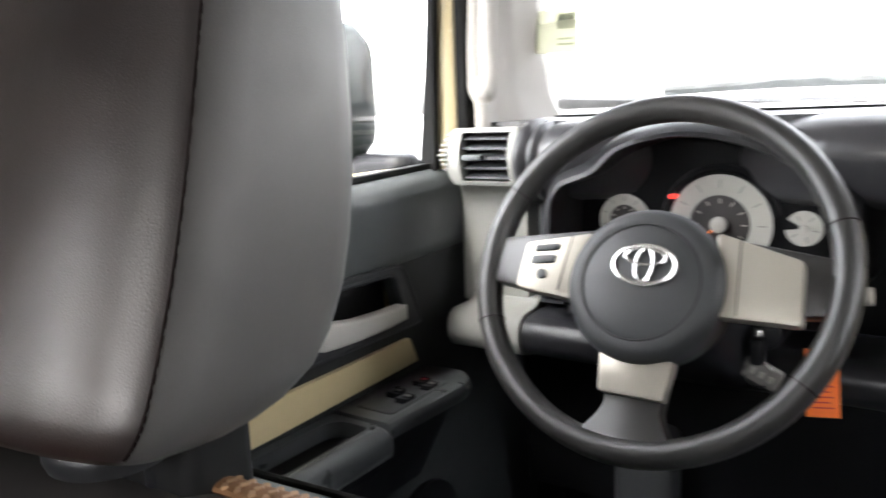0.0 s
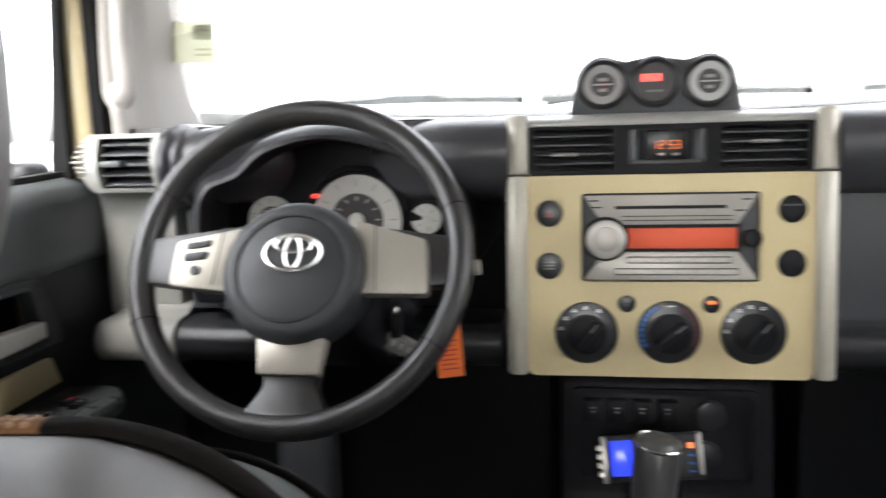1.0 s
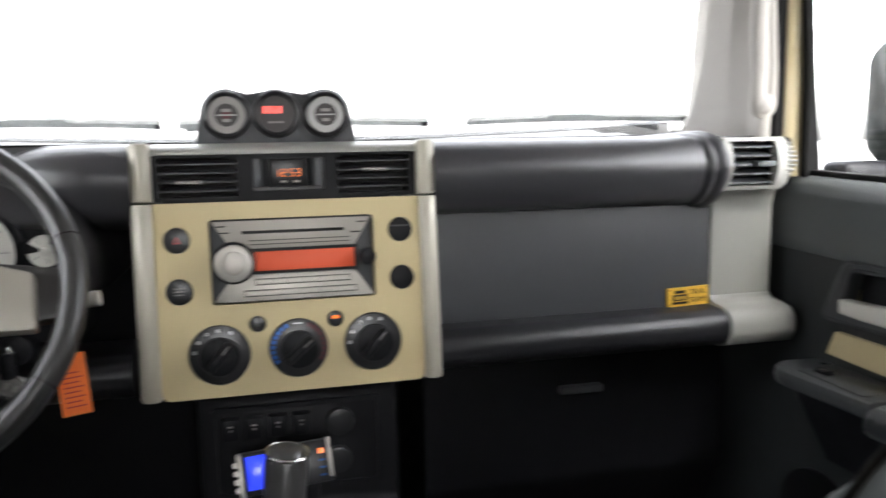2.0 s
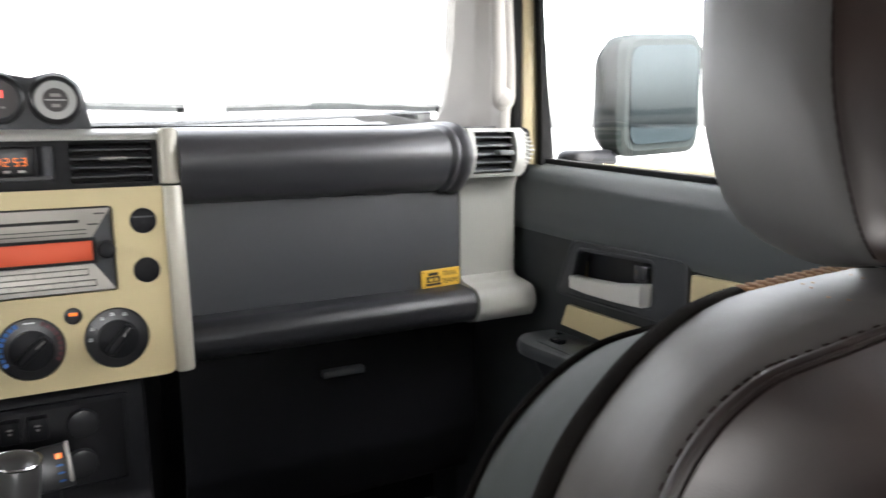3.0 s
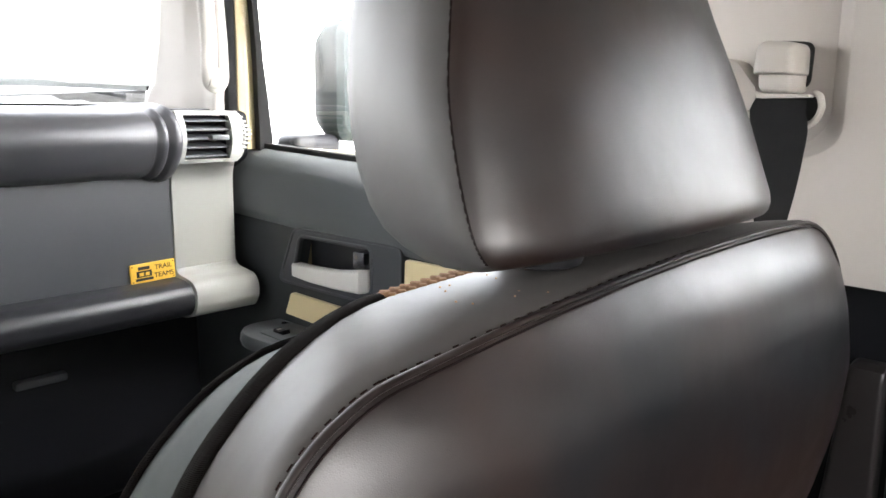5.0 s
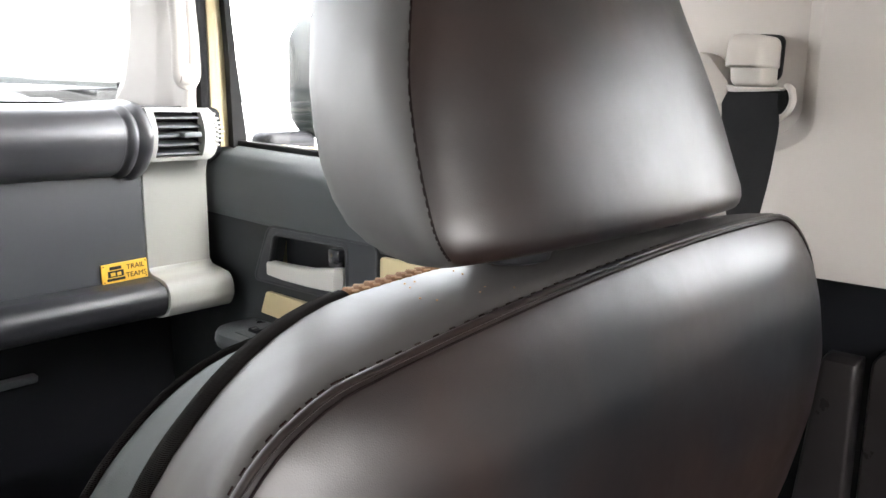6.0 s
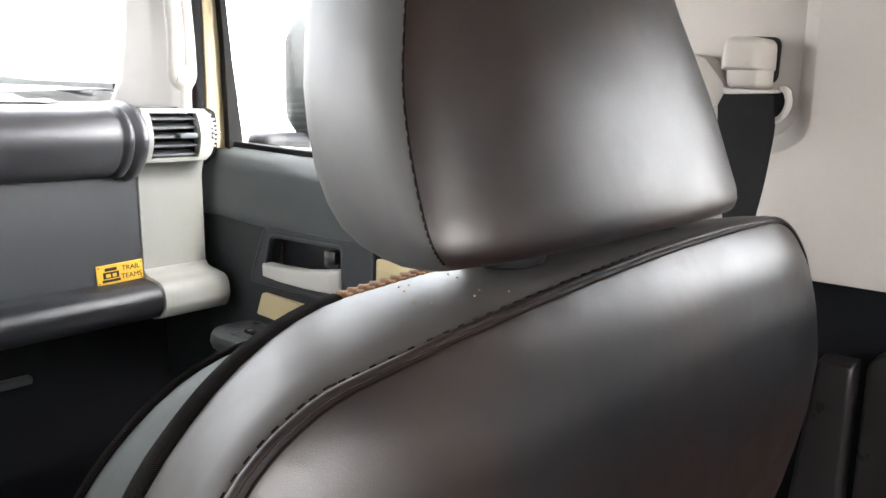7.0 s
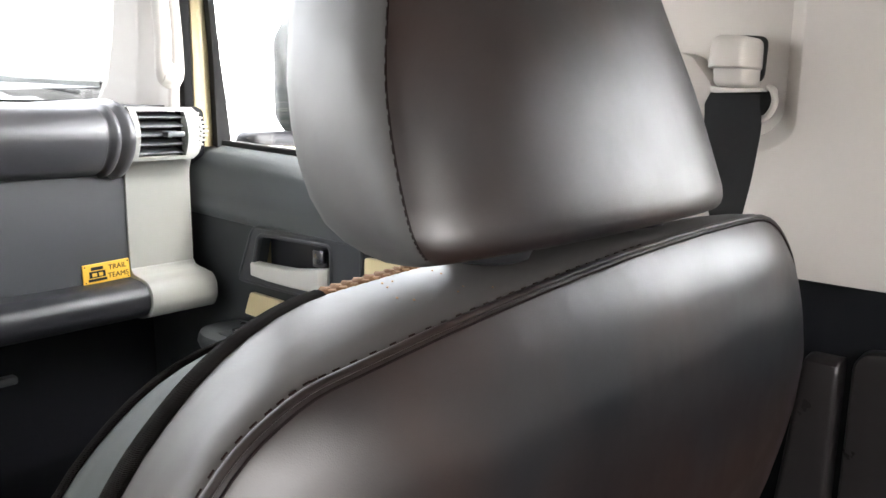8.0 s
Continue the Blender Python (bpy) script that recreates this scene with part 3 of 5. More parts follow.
for x0, x1, tabx, row in ((-0.159, -0.064, -0.122, 1), (0.063, 0.158, 0.112, 2)):
    v = part("air_vent", joined(rbox(x0 - 0.004, x1 + 0.004, 0.045, 0.049, 0.666, 0.7222), rbox(x0 - 0.004, x0 + 0.0004, 0.018, 0.045, 0.666, 0.7222), rbox(x1 - 0.0004, x1 + 0.004, 0.018, 0.045, 0.666, 0.7222)), INK, dash, "black slatted air vent")
    for i in range(4):
        z = 0.6785 + i * 0.0112
        part("slat", prism(fillet([(0.014, z - 0.0022), (0.0145, z), (0.044, z + 0.003), (0.044, z + 0.001)], 0.0006, 2), "x", x0, x1), PLASTIC_GREY, v)
    part("vent_tab", rbox(tabx - 0.016, tabx + 0.016, 0.007, 0.016, 0.6785 + row * 0.0112 - 0.003, 0.6785 + row * 0.0112 + 0.0015, 0.0015), GAUGE_GREY, v)
clock = part("clock", joined(rbox(-0.045, 0.045, 0.034, 0.040, 0.674, 0.719), rbox(-0.026, 0.026, 0.020, 0.036, 0.680, 0.716, 0.003)), GLOSS, dash, "black dashboard clock with orange digits")
for sx in (-1, 1):
    part("clock_cheek", prism(fillet([(sx * 0.044, 0.014), (sx * 0.027, 0.030), (sx * 0.027, 0.036), (sx * 0.044, 0.036)], 0.001, 2), "z", 0.680, 0.716), PLASTIC_GREY, clock)


def digit(ch, w, h, th):
    """Seven-segment strokes of one figure."""
    seg = {"0": "abcdef", "1": "bc", "2": "abged", "3": "abgcd", "4": "fgbc", "5": "afgcd", "6": "afgcde", "7": "abc", "8": "abcdefg", "9": "abcdfg"}[ch]
    place = {"a": (0, h / 2, w, th), "d": (0, -h / 2, w, th), "g": (0, 0, w, th), "b": (w / 2, h / 4, th, h / 2), "c": (w / 2, -h / 4, th, h / 2), "f": (-w / 2, h / 4, th, h / 2), "e": (-w / 2, -h / 4, th, h / 2)}
    return [place[k] for k in seg]


bits = []
for i, ch in enumerate("1253"):
    for dx, dz, w, h in digit(ch, 0.0044, 0.0090, 0.0009):
        x = -0.014 + i * 0.0083 + (0.0020 if i > 1 else 0)
        bits.append(rbox(x + dx - w / 2, x + dx + w / 2, 0.0190, 0.0198, 0.698 + dz - h / 2, 0.698 + dz + h / 2))
part("digits", joined(*bits), LED_ORANGE, clock)
for x in (-0.006, 0.010):
    part("clock_button", rbox(x - 0.004, x + 0.004, 0.016, 0.022, 0.685, 0.688, 0.0008), SATIN, clock)

# push buttons and blanks in the beige panel
for i, (x, z) in enumerate(HOLES):
    b = part("button", disc((x, 0.004, z), 0.0162, 0.010, "y", 32, bevel=0.0015), GLOSS if i < 2 else PLASTIC, dash, turn=TILT)
    if i == 0:
        tri = [(x - 0.005, z - 0.004), (x + 0.005, z - 0.004), (x, z + 0.005)]
        part("hazard_mark", plate(tri, [[(x - 0.003, z - 0.0028), (x + 0.003, z - 0.0028), (x, z + 0.003)]], 0.0006, "y", -0.0017), REDP, b, turn=TILT)
    if i == 1:
        part("button_mark", joined(*[rbox(x - 0.006, x + 0.006, -0.0017, -0.001, z + k, z + k + 0.0012) for k in (-0.004, 0.0, 0.004)]), GAUGE_GREY, b, turn=TILT)
    if i == 2:
        part("button_slot", rbox(x - 0.012, x + 0.012, -0.0017, -0.001, z + 0.004, z + 0.006), PLASTIC_GREY, b, turn=TILT)
for i, (x, z) in enumerate(SMALL):
    b = part("button", disc((x, 0.002, z), 0.0103, 0.010, "y", 24, bevel=0.0015), GLOSS, dash, turn=TILT)
    if i:
        part("lamp", rbox(x - 0.0045, x + 0.0045, -0.0036, -0.0028, z + 0.0005, z + 0.0045, 0.0005), LED_ORANGE, b, "glowing orange button lamp", turn=TILT)
    else:
        part("button_mark", rbox(x - 0.004, x + 0.004, -0.0036, -0.0028, z - 0.003, z), PLASTIC_GREY, b, turn=TILT)

# climate dials
for i, (x, z) in enumerate(DIALS):
    d = part("climate_dial", disc((x, 0.006, z), 0.0380, 0.010, "y", 48, bevel=0.002), GLOSS, dash, "round black climate dial", turn=TILT)
    part("knob", disc((x, -0.007, z), 0.0225, 0.018, "y", 40, r2=0.0245, bevel=0.002), PLASTIC, d, turn=TILT)
    ang = (38, 28, 38)[i]
    grip = rbox(-0.021, 0.021, -0.028, -0.012, -0.0055, 0.0055, 0.003)
    grip.transform(Matrix.Translation((x, 0, z)) @ Matrix.Rotation(radians(-ang - 12), 4, "Y"))
    part("grip", grip, PLASTIC, d, turn=TILT)
    mark = rbox(0.006, 0.019, -0.0290, -0.0282, -0.0007, 0.0007)
    mark.transform(Matrix.Translation((x, 0, z)) @ Matrix.Rotation(radians(-ang - 12), 4, "Y"))
    part("pointer", mark, GAUGE_GREY, d, turn=TILT)
    if i == 1:
        def arc(a0, a1):
            th = np.linspace(radians(a0), radians(a1), 5)
            return plate([(x + 0.0352 * math.cos(w), z + 0.0352 * math.sin(w)) for w in th] + [(x + 0.0300 * math.cos(w), z + 0.0300 * math.sin(w)) for w in th[::-1]], [], 0.0008, "y", -0.0002)
        for q in range(9):
            part("cold_mark", arc(214 - q * 11.5, 205.5 - q * 11.5), BLUE, d, turn=TILT)
        for q in range(9):
            part("hot_mark", arc(68 - q * 11.5, 59.5 - q * 11.5), DARKRED, d, turn=TILT)
        part("dial_mark", rbox(x - 0.006, x + 0.006, -0.0002, 0.0006, z + 0.031, z + 0.0325), WHITE, d, turn=TILT)
    else:
        for a in ((170, 145, 118, 92, 62), (178, 152, 122, 98, 70))[i // 2]:
            th = radians(a)
            cx, cz = x + 0.031 * math.cos(th), z + 0.031 * math.sin(th)
            part("dial_mark", joined(rbox(cx - 0.003, cx + 0.003, -0.0002, 0.0006, cz - 0.002, cz - 0.0006), rbox(cx - 0.002, cx + 0.002, -0.0002, 0.0006, cz + 0.0002, cz + 0.0018)), WHITE, d, turn=TILT)

# ---- radio ----
radio = thing("car_radio", (0, 0, 0.535), "silver car radio with red display set in the beige panel", "radio")
RADIO_FACE = TILT @ Matrix.Translation((0.0018, 0, 0)) @ Matrix.Diagonal((1.018, 1, 1, 1))
part("body", rbox(-0.1005, 0.1005, 0.004, 0.02, 0.536, 0.641, 0.002), PLASTIC_GREY, radio, turn=RADIO_FACE)
part("upper_face", prism(fillet([(-0.099, 0.6395), (0.099, 0.6395), (0.076, 0.604), (-0.076, 0.604)], 0.002, 3), "y", -0.004, 0.008, 0.001), RADIO, radio, turn=RADIO_FACE)
part("lower_face", prism(fillet([(-0.099, 0.5375), (0.099, 0.5375), (0.076, 0.571), (-0.076, 0.571)], 0.002, 3), "y", -0.004, 0.008, 0.001), RADIO, radio, turn=RADIO_FACE)
part("cd_slot", rbox(-0.063, 0.063, -0.0046, 0.0, 0.6225, 0.6265, 0.0008), INK, radio, turn=RADIO_FACE)
for z in (0.6085, 0.6135):
    part("groove", rbox(-0.055, 0.070, -0.0045, 0.0, z, z + 0.0010), INK, radio, turn=RADIO_FACE)
part("display", rbox(-0.048, 0.076, -0.001, 0.008, 0.575, 0.600, 0.001), LCD_RED, radio, "glowing red-orange display", turn=RADIO_FACE)
part("display_frame", plate(rect(-0.052, 0.080, 0.5715, 0.6035), [rect(-0.0478, 0.0758, 0.5752, 0.5998)], 0.008, "y", -0.003), INK, radio, turn=RADIO_FACE)
k = part("volume_knob", disc((-0.074, -0.008, 0.587), 0.0215, 0.022, "y", 40, r2=0.0235, bevel=0.003), SATIN, radio, turn=RADIO_FACE)
part("knob_collar", disc((-0.074, 0.0, 0.587), 0.0268, 0.012, "y", 40, bevel=0.001), PLASTIC, k, turn=RADIO_FACE)
part("knob_cap", disc((-0.074, -0.0190, 0.587), 0.0150, 0.003, "y", 32, bevel=0.001), RADIO, k, turn=RADIO_FACE)
part("tune_knob", disc((0.091, -0.006, 0.587), 0.0105, 0.016, "y", 28, bevel=0.002), PLASTIC, radio, turn=RADIO_FACE)
for z, x0, x1 in ((0.5615, -0.048, 0.068), (0.5475, -0.062, 0.076)):
    part("key_bar", rbox(x0, x1, -0.0052, -0.003, z - 0.0030, z + 0.0030, 0.0006, 1), RADIO, radio, turn=RADIO_FACE)
    part("key_frame", plate(rect(x0 - 0.001, x1 + 0.001, z - 0.0042, z + 0.0042), [rect(x0 - 0.0002, x1 + 0.0002, z - 0.0032, z + 0.0032)], 0.0012, "y", -0.0048), INK, radio, turn=RADIO_FACE)
    for i in range(1, 6):
        a = x0 + (x1 - x0) * i / 6
        part("key_line", rbox(a - 0.0002, a + 0.0002, -0.0054, -0.005, z - 0.0028, z + 0.0028), PLASTIC_GREY, radio, turn=RADIO_FACE)
for x, z in ((-0.088, 0.633), (0.086, 0.633), (-0.084, 0.625), (0.078, 0.620)):
    part("printed_mark", rbox(x - 0.006, x + 0.006, -0.0045, -0.003, z - 0.0008, z + 0.0008), INK, radio, turn=RADIO_FACE)

# ---- gauge pod on the dash ----
pod = thing("gauge_pod", (-0.01, 0.065, 0.738), "black pod with three round gauges on the dashboard", "gauge pod")
PODC = [(-0.074, 0.7735), (-0.010, 0.7745), (0.055, 0.7735)]
LOBE = 0.0345
out = [(-0.116, 0.734), (-0.1115, 0.757)] + [(-0.074 + LOBE * math.cos(a), 0.7735 + LOBE * math.sin(a)) for a in np.linspace(math.pi * 1.0, math.pi * 0.36, 10)] + [(-0.046, 0.8010)] + [(-0.010 + LOBE * math.cos(a), 0.7735 + LOBE * math.sin(a)) for a in np.linspace(math.pi * 0.64, math.pi * 0.36, 6)] + [(0.027, 0.8010)] + [(0.055 + LOBE * math.cos(a), 0.7735 + LOBE * math.sin(a)) for a in np.linspace(math.pi * 0.64, 0.0, 10)] + [(0.0925, 0.757), (0.097, 0.734)]
part("pod_shell", prism(out, "y", 0.062, 0.125, 0.004), PLASTIC_GREY, pod)
for i, (x, z) in enumerate(PODC):
    ring = [(x + 0.0275 * math.cos(a), 0.060, z + 0.0275 * math.sin(a)) for a in np.linspace(0, 2 * math.pi, 40, endpoint=False)]
    g = part("gauge", tube(ring, 0.0042, 8, True, up=(0, 1, 0)), GLOSS, pod)
    part("gauge_face", disc((x, 0.0605, z), 0.0265, 0.003, "y", 36), (DIAL_DARK, DIAL_DARK, DIAL_DARK)[i], g)
    if i != 1:
        rr = [(x + 0.0195 * math.cos(a), 0.0585, z + 0.0195 * math.sin(a)) for a in np.linspace(0, 2 * math.pi, 40, endpoint=False)]
        part("scale_ring", sweep(rr, rect(-0.0045, 0.0045, -0.0006, 0.0006), True, up=(0, 1, 0)), GAUGE_GREY if i == 0 else GAUGE_PALE, g)
        part("needle", rbox(x - 0.012, x + 0.012, 0.0575, 0.0583, z - 0.0008, z + 0.0008), GAUGE_PALE, g)
        part("gauge_print", joined(rbox(x - 0.006, x + 0.006, 0.0580, 0.0586, z + 0.004, z + 0.008), rbox(x - 0.005, x + 0.005, 0.0580, 0.0586, z - 0.009, z - 0.005)), GAUGE_GREY, g)
        if i == 0:
            part("gauge_centre", disc((x, 0.0590, z), 0.0060, 0.0016, "y", 28), DARKRED, g)
    else:
        part("digits", joined(*[rbox(x - 0.017 + j * 0.0062, x - 0.0116 + j * 0.0062, 0.0575, 0.0585, z + 0.001, z + 0.010) for j in range(4)]), LED_RED, g)
        part("gauge_print", joined(*[rbox(x + a, x + a + 0.0045, 0.0577, 0.0585, z - 0.012, z - 0.0095) for a in (-0.010, -0.003, 0.004)]), GAUGE_GREY, g)

# ---- badge on the passenger's panel ----
badge = thing("badge", (0.595, 0.046, 0.478), "small yellow enamel plate with dark lettering on the glove panel", "badge")
BADGE = Matrix.Translation((0.6005, 0.0450, 0.4915)) @ Matrix.Rotation(radians(-2.0), 4, "Y")
part("plate", rbox(-0.0355, 0.0355, -0.0022, 0.0015, -0.0148, 0.0148, 0.0008), YELLOW, badge, turn=BADGE)
FACE = lambda x, z: BADGE @ Matrix.Translation((x, -0.0024, z)) @ Matrix.Rotation(radians(90), 4, "X")
lettering("TRAIL", 0.0108, INK, badge, FACE(0.0165, 0.0062))
lettering("TEAMS", 0.0108, INK, badge, FACE(0.0170, -0.0062))
emblem = [rbox(-0.0285, -0.0005, -0.0029, -0.0021, -0.0112, -0.0072, 0.0003, 1), rbox(-0.0265, -0.0025, -0.0029, -0.0021, -0.0056, 0.0040), rbox(-0.0235, -0.0055, -0.0029, -0.0021, 0.0056, 0.0104)]
part("emblem", joined(*emblem), INK, badge, turn=BADGE)
part("emblem_mark", joined(rbox(-0.0225, -0.0155, -0.0033, -0.0028, -0.0038, 0.0014), rbox(-0.0125, -0.0065, -0.0033, -0.0028, -0.0038, 0.0014)), YELLOW, badge, turn=BADGE)
for x in (-0.0325, 0.0325):
    for z in (-0.0118, 0.0118):
        part("screw", disc((x, -0.0024, z), 0.0011, 0.001, "y", 10), INK, badge, turn=BADGE)

# ---- instrument cluster ----
cluster = thing("instrument_cluster", (-0.43, 0.05, 0.56), "hooded instrument cluster with pale round dials", "instrument cluster")
ARCH = smooth_path([(-0.588, 0, 0.56), (-0.588, 0, 0.61), (-0.584, 0, 0.638), (-0.572, 0, 0.654), (-0.552, 0, 0.662), (-0.531, 0, 0.671), (-0.500, 0, 0.697), (-0.455, 0, 0.711), (-0.41, 0, 0.714), (-0.36, 0, 0.705), (-0.31, 0, 0.684), (-0.275, 0, 0.650), (-0.258, 0, 0.610), (-0.255, 0, 0.56)], 5)
inner = [(p.x, p.z) for p in ARCH]
hood = []
for y, k, lift in ((0.10, 0.97, 0.0), (0.03, 0.995, 0.0), (-0.012, 1.0, 0.0), (-0.017, 1.008, 0.002), (-0.016, 1.03, 0.007), (-0.006, 1.08, 0.014), (0.015, 1.13, 0.020), (0.05, 1.155, 0.023), (0.14, 1.16, 0.018), (0.30, 1.16, 0.004)):
    hood.append([(-0.433 + (x + 0.433) * k, y, z + lift * min(1, max(0, (z - 0.56) / 0.10))) for x, z in inner])
bmh = strip(hood)
bmesh.ops.solidify(bmh, geom=bmh.faces[:], thickness=0.002)
part("hood", bmh, PAD, cluster)
part("face", prism(inner, "y", 0.070, 0.078), PLASTIC, cluster, turn=None)
part("lower_shroud", rbox(-0.615, -0.255, 0.0, 0.09, 0.50, 0.562, 0.01), PLASTIC, cluster)


def ring_sector(cx, cz, r0, r1, a0, a1, y, d=0.0015, n=40):
    outer = [(cx + r1 * math.cos(a), cz + r1 * math.sin(a)) for a in np.linspace(radians(a0), radians(a1), n)]
    inn = [(cx + r0 * math.cos(a), cz + r0 * math.sin(a)) for a in np.linspace(radians(a1), radians(a0), n)]
    return plate(outer + inn, [], d, "y", y)


def dial(cx, cz, r0, r1, a0, a1, ticks, needle):
    g = part("dial", ring_sector(cx, cz, r0, r1, a0, a1, 0.058), DIAL, cluster, "pale round dial with dark figures")
    part("dial_centre", disc((cx, 0.0605, cz), r0, 0.003, "y", 40), DIAL_DARK, g)
    for i in range(ticks):
        a = radians(a0 + (a1 - a0) * (i + 0.5) / ticks)
        b = rbox(r0 + 0.35 * (r1 - r0), r1 - 0.25 * (r1 - r0), 0.0572, 0.0579, -0.0006, 0.0006)
        b.transform(Matrix.Translation((cx, 0, cz)) @ Matrix.Rotation(-a, 4, "Y"))
        part("figure", b, GAUGE_GREY, g)
        b = rbox(r0 * 0.72, r0 * 0.88, 0.0578, 0.0588, -0.0008, 0.0008)
        b.transform(Matrix.Translation((cx, 0, cz)) @ Matrix.Rotation(-a, 4, "Y"))
        part("tick", b, SATIN, g)
    nd = rbox(-0.004, r0 * 0.6, 0.054, 0.0555, -0.0008, 0.0008)
    nd.transform(Matrix.Translation((cx, 0, cz)) @ Matrix.Rotation(-radians(needle), 4, "Y"))
    part("needle", nd, LED_ORANGE, g)
    part("needle_cap", disc((cx, 0.055, cz), 0.010 if r1 > 0.05 else 0.005, 0.006, "y", 24, bevel=0.001), DIAL, g)
    return g


dial(-0.3985, 0.606, 0.036, 0.0610, -45, 225, 9, 222)
dial(-0.519, 0.606, 0.020, 0.0340, -30, 210, 7, 200)
dial(-0.304, 0.606, 0.004, 0.0205, -172, 150, 5, 40)
part("dial_hood", tube([(-0.3985 + 0.068 * math.cos(a), 0.064, 0.606 + 0.068 * math.sin(a)) for a in np.linspace(radians(10), radians(170), 24)], 0.006, 8, up=(0, 1, 0)), PLASTIC, cluster)
part("warning_lamp", rbox(-0.4585, -0.4505, 0.050, 0.066, 0.6365, 0.6420, 0.002), LED_RED, cluster, "glowing red warning lamp")

# ---- steering wheel ----
WC = Vector((-0.4075, -0.1436, 0.5913))
WT = 0.4811
WM = Matrix(((1, 0, 0, WC.x), (0, math.sin(WT), -math.cos(WT), WC.y), (0, math.cos(WT), math.sin(WT), WC.z), (0, 0, 0, 1)))
wheel = thing("steering_wheel", tuple(WC), "black leather three-spoke steering wheel with silver spoke covers", "steering wheel")
RIM = WM @ Matrix.Translation((-0.0055, -0.0055, 0))
rim_path = [(0.1815 * math.cos(a), 0.1815 * math.sin(a), 0) for a in np.linspace(0, 2 * math.pi, 96, endpoint=False)]
part("rim", sweep(rim_path, lambda t: [(0.0140 * math.cos(a), 0.0165 * math.sin(a)) for a in [2 * math.pi * i / 18 for i in range(18)]], True), RIMMAT, wheel, turn=RIM)
for a0 in (0.33, 2.70, 3.55, 5.75):
    seam = [((0.1815 + 0.0142 * math.cos(b)) * math.cos(a0), (0.1815 + 0.0142 * math.cos(b)) * math.sin(a0), 0.0167 * math.sin(b)) for b in np.linspace(0, 2 * math.pi, 20, endpoint=False)]
    part("rim_seam", tube(seam, 0.0007, 6, True, up=(0.3, 0.2, 1)), THREAD, wheel, turn=RIM)
# hub pad
rings = []
for h, r in ((-0.045, 0.060), (-0.03, 0.074), (0.0, 0.079), (0.018, 0.079), (0.028, 0.076), (0.033, 0.070), (0.035, 0.062), (0.034, 0.058), (0.0355, 0.055), (0.038, 0.03), (0.0385, 0.008)):
    rings.append([(r * 1.0 * math.cos(a), -0.0255 + r * math.sin(a), h) for a in np.linspace(0, 2 * math.pi, 56, endpoint=False)])
hub = part("hub", loft(rings), HUBMAT, wheel, "charcoal round hub pad", turn=WM)
part("hub_groove", tube([(0.0585 * math.cos(a), -0.0255 + 0.0585 * math.sin(a), 0.0345) for a in np.linspace(0, 2 * math.pi, 64, endpoint=False)], 0.0010, 6, True), INK, hub, turn=WM)
part("hub_line", joined(*[rbox(-0.022 + i * 0.0075, -0.016 + i * 0.0075, -0.053, -0.050, 0.0365, 0.0372) for i in range(6)]), PLASTIC_GREY, hub, turn=WM)
# chrome emblem, three plain ovals
for rx, ry, cy, w in ((0.0308, 0.0195, -0.010, 0.0050), (0.0200, 0.0080, -0.002, 0.0038), (0.0086, 0.0168, -0.010, 0.0040)):
    e = [(0.004 + rx * math.cos(a), cy + ry * math.sin(a), 0.0392) for a in np.linspace(0, 2 * math.pi, 44, endpoint=False)]
    part("emblem", sweep(e, [(w / 2 * math.cos(a), 0.002 * math.sin(a)) for a in [2 * math.pi * i / 8 for i in range(8)]], True), CHROME, hub, "chrome oval emblem", turn=WM)


def spoke_cover(pts, lo, hi, r, seg=2):
    return prism(pts, "z", lo, hi, r, seg)


# left spoke with buttons
part("spoke", prism(fillet([(-0.178, 0.018), (-0.06, 0.034), (-0.06, -0.046), (-0.178, -0.034)], 0.006, 3), "z", -0.014, 0.008, 0.004), RIMMAT, wheel, turn=WM)
part("spoke", prism(fillet([(0.172, 0.018), (0.06, 0.034), (0.06, -0.046), (0.172, -0.034)], 0.006, 3), "z", -0.014, 0.008, 0.004), RIMMAT, wheel, turn=WM)
left = part("spoke_cover", spoke_cover(fillet([(-0.139, 0.011), (-0.064, 0.026), (-0.068, -0.048), (-0.142, -0.041)], 0.006, 3), 0.0, 0.020, 0.005), SPOKE, wheel, "satin silver spoke cover with buttons", turn=WM)
part("cover_line", spoke_cover([(-0.086, 0.026), (-0.0845, 0.0265), (-0.0905, -0.040), (-0.092, -0.040)], 0.019, 0.0206, 0), PLASTIC_GREY, left, turn=WM)
part("button", spoke_cover(fillet([(-0.126, 0.007), (-0.098, 0.011), (-0.099, 0.004), (-0.126, 0.000)], 0.002, 3), 0.015, 0.0225, 0.001), PLASTIC_GREY, left, turn=WM)
part("button", spoke_cover(fillet([(-0.128, -0.005), (-0.100, -0.002), (-0.101, -0.011), (-0.128, -0.014)], 0.003, 3), 0.015, 0.0225, 0.001), PLASTIC_GREY, left, turn=WM)
part("button", disc((-0.113, -0.024, 0.020), 0.0055, 0.006, "z", 18, bevel=0.001), PLASTIC_GREY, left, turn=WM)
part("spoke_cover", spoke_cover(fillet([(0.142, 0.011), (0.062, 0.034), (0.066, -0.049), (0.146, -0.049)], 0.006, 3), 0.0, 0.020, 0.005), SPOKE, wheel, "satin silver spoke cover", turn=WM)
part("cover_line", spoke_cover([(0.086, 0.028), (0.0845, 0.0285), (0.089, -0.046), (0.0905, -0.046)], 0.019, 0.0206, 0), PLASTIC_GREY, wheel, turn=WM)
